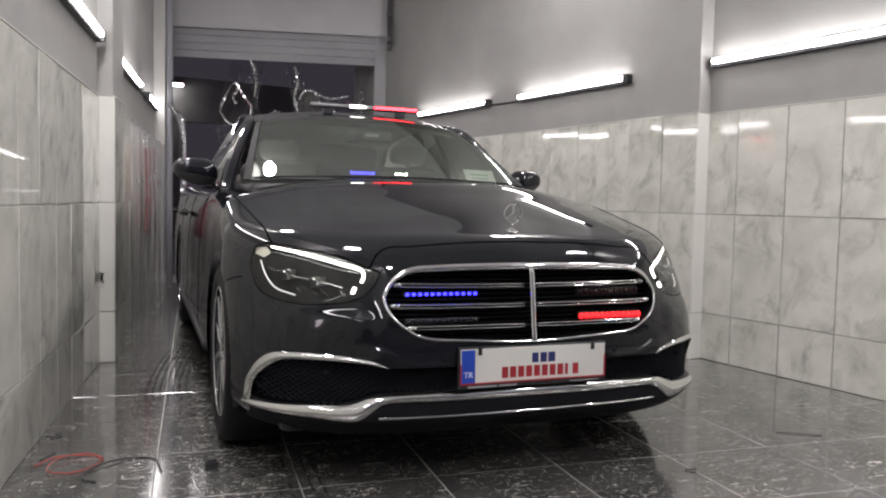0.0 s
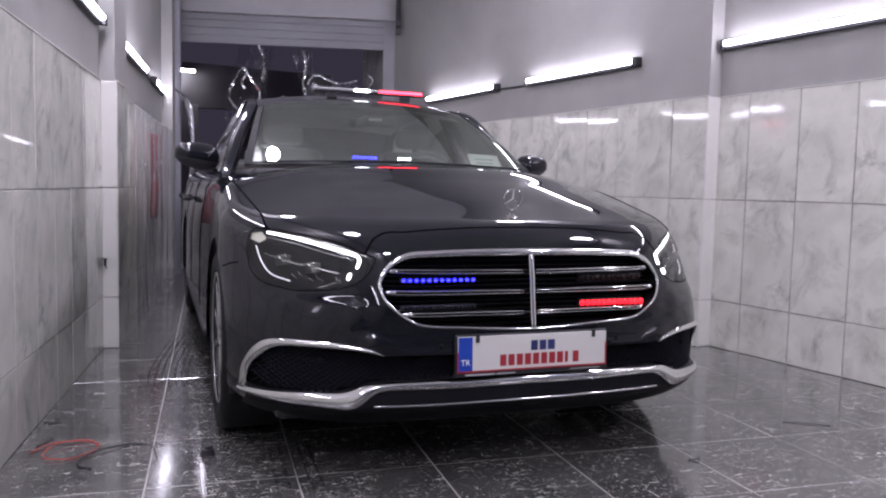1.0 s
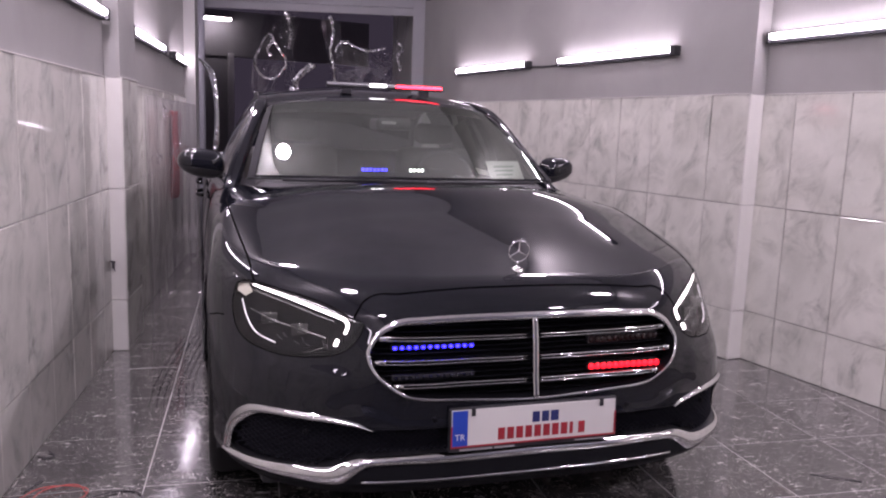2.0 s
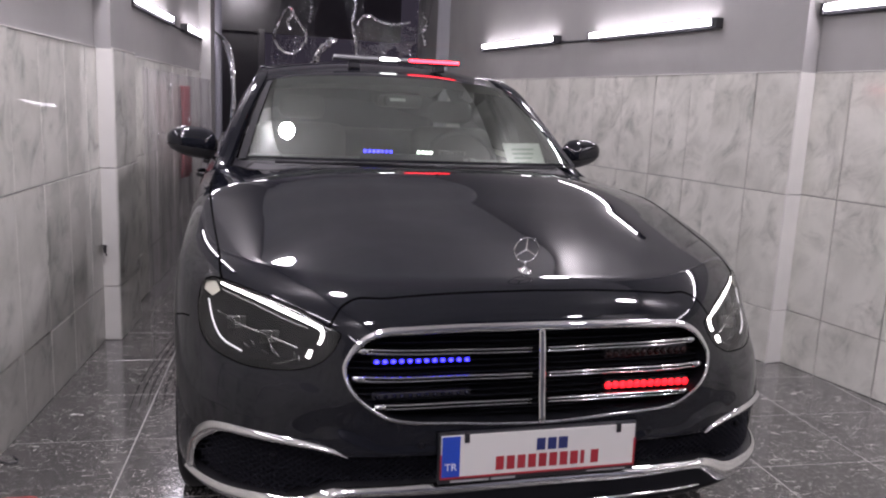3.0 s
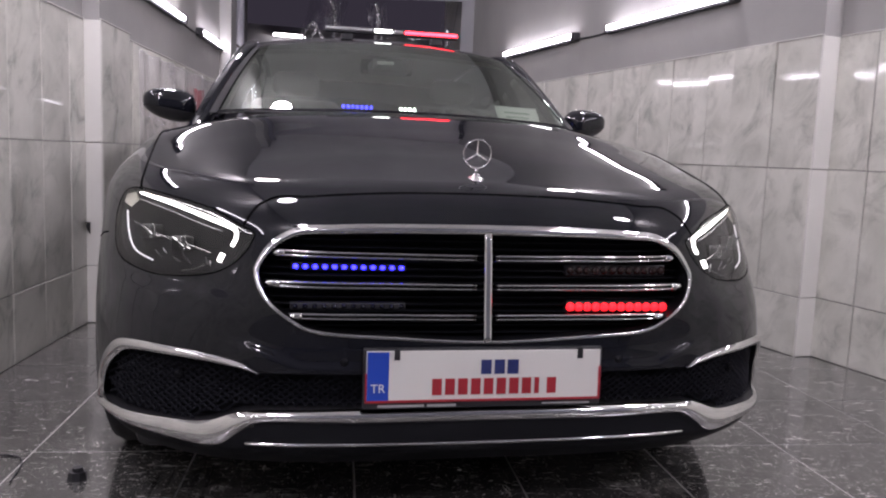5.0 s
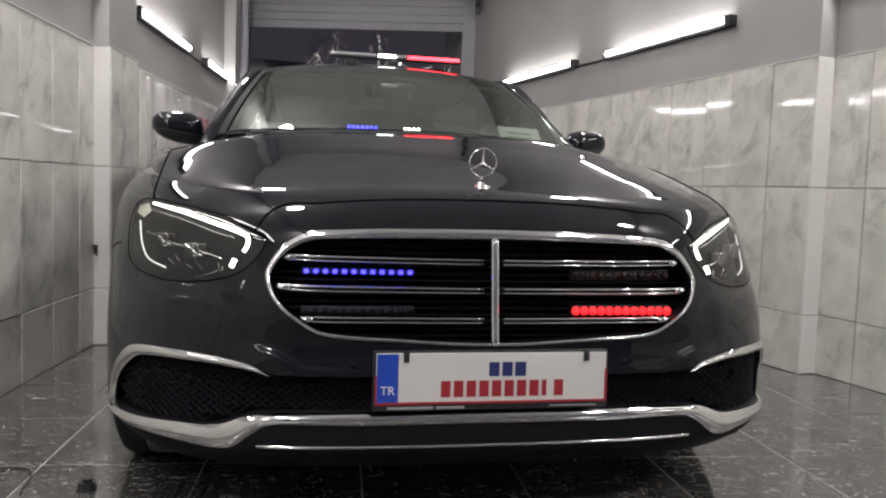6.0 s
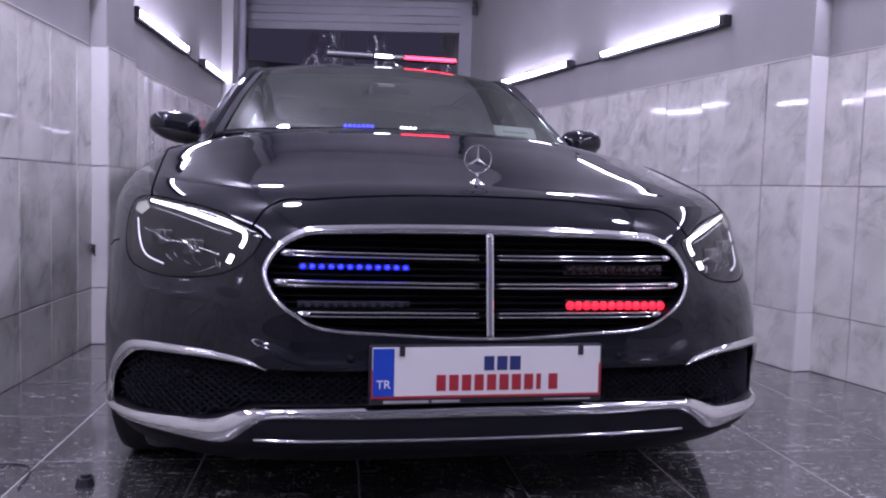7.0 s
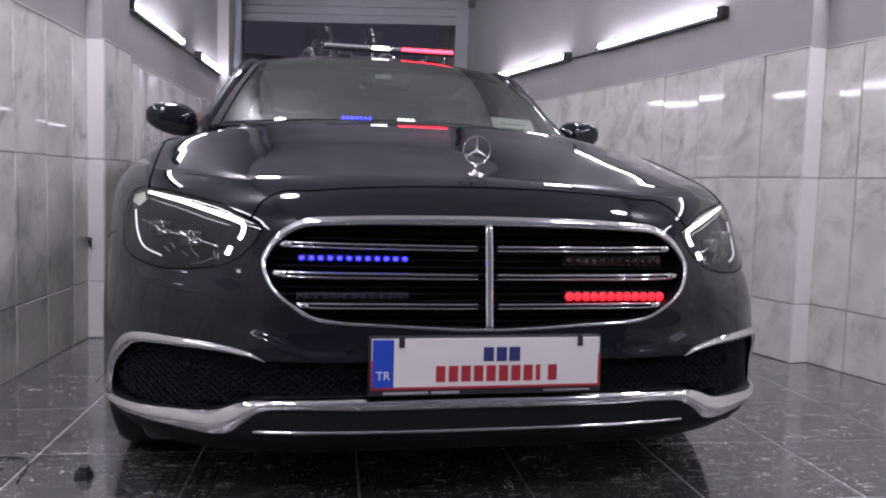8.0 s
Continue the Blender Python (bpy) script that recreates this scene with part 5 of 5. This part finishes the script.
def wall_film(a, b):
    """A loose dust sheet before the wall."""
    s = 3.25 + 2.6 * a
    p = left_at(s, 0.10 + 0.014 * math.sin(47 * a + 3 * math.sin(5 * a)) + 0.018 * crease(7 * a, 0.7 * b, 2.0) * (1 - 0.6 * b))
    return (p.x, p.y, 0.02 + 1.36 * b)


dust_sheet = new("plastic_film")
film_grid(150, 24, wall_film, dust_sheet, "thin_film")
rnd = random.Random(8)
# short metal strips stand in for highlights on the sheet's wrinkles
for k in range(16):
    s0, z0, tall = 3.35 + 0.13 * k + rnd.uniform(-0.05, 0.05), rnd.choice((0.92, 1.0, 1.22)) + rnd.uniform(-0.05, 0.05), rnd.uniform(0.05, 0.13)
    pts = []
    for i in range(7):
        p = left_at(s0 + 0.012 * math.sin(1.7 * i + k) + 0.01 * i * rnd.uniform(-0.6, 0.6), 0.135 + 0.008 * math.sin(2.1 * i))
        pts.append((p.x, p.y, z0 + tall * i / 6))
    v, f = sweep(smooth_line(pts, 18), oval(0.0045, 0.003, 6), up=(1, 0, 0), scale=np.interp(np.arange(18), [0, 6, 12, 17], [0.2, 1.0, 0.7, 0.15]))
    thing("fold", mesh_of("fold", v, f), M["film_fold"], dust_sheet)
tagged(dust_sheet, "thin clear plastic sheet hanging before the tiled wall", "film", "hanging films")
# ---- wall and floor tiles ----
def tile_mesh(w, h, thick, bevel=0.0022):
    """A slab w wide (x) and h high (z), its face towards -y at y = -thick."""
    b = bevel
    V = [(-w / 2, 0, 0), (w / 2, 0, 0), (w / 2, 0, h), (-w / 2, 0, h)]
    V += [(-w / 2, -thick + b, 0), (w / 2, -thick + b, 0), (w / 2, -thick + b, h), (-w / 2, -thick + b, h)]
    V += [(-w / 2 + b, -thick, b), (w / 2 - b, -thick, b), (w / 2 - b, -thick, h - b), (-w / 2 + b, -thick, h - b)]
    F = [(0, 1, 5, 4), (1, 2, 6, 5), (2, 3, 7, 6), (3, 0, 4, 7), (4, 5, 9, 8), (5, 6, 10, 9), (6, 7, 11, 10), (7, 4, 8, 11), (8, 9, 10, 11)]
    me = mesh_of("tile", V, F, False)
    return me


GAP = 0.004
tile_cache = {}


def tile_run(parent, start, along, turn, length, pitch, first, rows, mat, name="tile", thick=0.010):
    """Rows of tiles along a wall; first: the width of the first, cut piece."""
    rnd = random.Random(int(start[0] * 1000) + int(length * 77))
    s = 0.0
    w = first
    while s < length - 0.01:
        w = min(w, length - s)
        for z0, z1 in rows:
            key = (round(w, 3), round(z1 - z0, 3), thick, mat.name)
            if key not in tile_cache:
                tile_cache[key] = tile_mesh(w - GAP, z1 - z0 - GAP, thick)
            x, y = start[0] + along[0] * (s + w / 2), start[1] + along[1] * (s + w / 2)
            at = pose(x, y, z0 + GAP / 2, rnd.uniform(-0.28, 0.28), 0, turn + rnd.uniform(-0.25, 0.25))
            thing(name, tile_cache[key], mat, parent, at=at)
        s += w
        w = pitch


ROWS_R = ((0.0, 0.283), (0.283, 0.883), (0.883, TILE_R))
ROWS_L = ((0.0, 0.28), (0.28, 0.874), (0.874, TILE_L))
tile_run(wall_right, (RIGHT, PIER_A), (0, -1), -90, 5.6, 0.325, 0.219, ROWS_R, M["tile"])
tile_run(wall_right, (RIGHT_FAR, PIER_B), (0, 1), -90, 3.7, 0.325, 0.20, ROWS_R, M["tile"])
tile_run(pilaster_right, (RIGHT_PIER, PIER_A), (0, 1), -90, PIER_B - PIER_A, 0.30, 0.274, ROWS_R, M["tile"])
tile_run(pilaster_right, (RIGHT_PIER - 0.01, PIER_A), (1, 0), 0, RIGHT - RIGHT_PIER + 0.002, 0.12, 0.12, ROWS_R, M["strip"], "edge_tile")
side_l = turn + 90
tile_run(wall_left, left_at(PIER_L), -LEFT_DIR, side_l, 7.0, 0.30, 0.19, ROWS_L, M["tile"])
tile_run(wall_left, left_at(PIER_L + 0.42), LEFT_DIR, side_l, 3.5, 0.30, 0.30, ROWS_L, M["tile"])
tile_run(pilaster_left, left_at(PIER_L, 0.078), LEFT_DIR, side_l, 0.428, 0.428, 0.428, ROWS_L, M["tile"])
tile_run(pilaster_left, left_at(PIER_L, 0.006), (LEFT_DIR.y, -LEFT_DIR.x), turn, 0.082, 0.082, 0.082, ROWS_L, M["strip"], "edge_tile")
# slim trims on the tiles' top edge
for a, b, z in (((RIGHT - 0.006, -4.2), (RIGHT - 0.006, PIER_A - 0.01), TILE_R), ((RIGHT_FAR - 0.006, PIER_B), (RIGHT_FAR - 0.006, 5.7), TILE_R), ((RIGHT_PIER - 0.005, PIER_A), (RIGHT_PIER - 0.005, PIER_B), TILE_R), (left_at(-4.1, 0.006), left_at(PIER_L - 0.01, 0.006), TILE_L), (left_at(PIER_L + 0.43, 0.006), left_at(6.6, 0.006), TILE_L), (left_at(PIER_L, 0.084), left_at(PIER_L + 0.42, 0.084), TILE_L)):
    v, f = sweep([(a[0], a[1], z + 0.003), (b[0], b[1], z + 0.003)], [(-0.006, -0.003), (0.006, -0.003), (0.006, 0.002), (-0.006, 0.002)])
    tagged(thing("trim", mesh_of("trim", v, f, False), M["trim"]), "slim pale trim along the top of the tiles", "trim", kind="structure")

FLOOR_TURN = 12.4
FLOOR_S, FLOOR_W = 0.448, 0.452
me = tile_mesh(FLOOR_S - 0.0045, FLOOR_W - 0.0045, 0.012, 0.001)
me.transform(Matrix.Translation((0, -FLOOR_W / 2 + 0.002, 0)) @ Matrix.Rotation(radians(-90), 4, "X"))
ca, sa = math.cos(radians(FLOOR_TURN)), math.sin(radians(FLOOR_TURN))
rnd = random.Random(5)
for i in range(-8, 12):
    for j in range(-16, 20):
        s = -0.89 + FLOOR_S * (i + 0.5)
        w = 0.388 + FLOOR_W * (j + 0.5)
        x, y = s * ca + w * sa, -s * sa + w * ca
        if not (left_at(y).x - 0.3 < x < RIGHT + 0.3 and -4.4 < y < BACK_L.y - (x - BACK_L.x) * 0.41 + 0.3):
            continue
        at = pose(x, y, -0.012 + rnd.uniform(-0.0004, 0.0004), rnd.uniform(-0.1, 0.1), rnd.uniform(-0.1, 0.1), -FLOOR_TURN + 180 * rnd.randint(0, 1))
        cut = me
        if not (left_at(y).x + 0.3 < x < RIGHT - 0.4 and y > -3.8):
            # tiles along the walls are cut to fit
            bm = bmesh.new()
            bm.from_mesh(me)
            back_turn = at.inverted()
            for spot, facing in ((left_at(y, -0.06).to_3d(), Vector((-LEFT_DIR.y, LEFT_DIR.x, 0))), (Vector((RIGHT + 0.06, y, 0)), Vector((1, 0, 0))), (Vector((x, -4.26, 0)), Vector((0, -1, 0)))):
                bmesh.ops.bisect_plane(bm, geom=bm.verts[:] + bm.edges[:] + bm.faces[:], plane_co=back_turn @ spot, plane_no=back_turn.to_3x3() @ facing, clear_outer=True)
            if not bm.faces:
                bm.free()
                continue
            cut = bpy.data.meshes.new("floor_tile")
            bm.to_mesh(cut)
            bm.free()
        thing("floor_tile", cut, M["floor_tile"], floor, at=at)
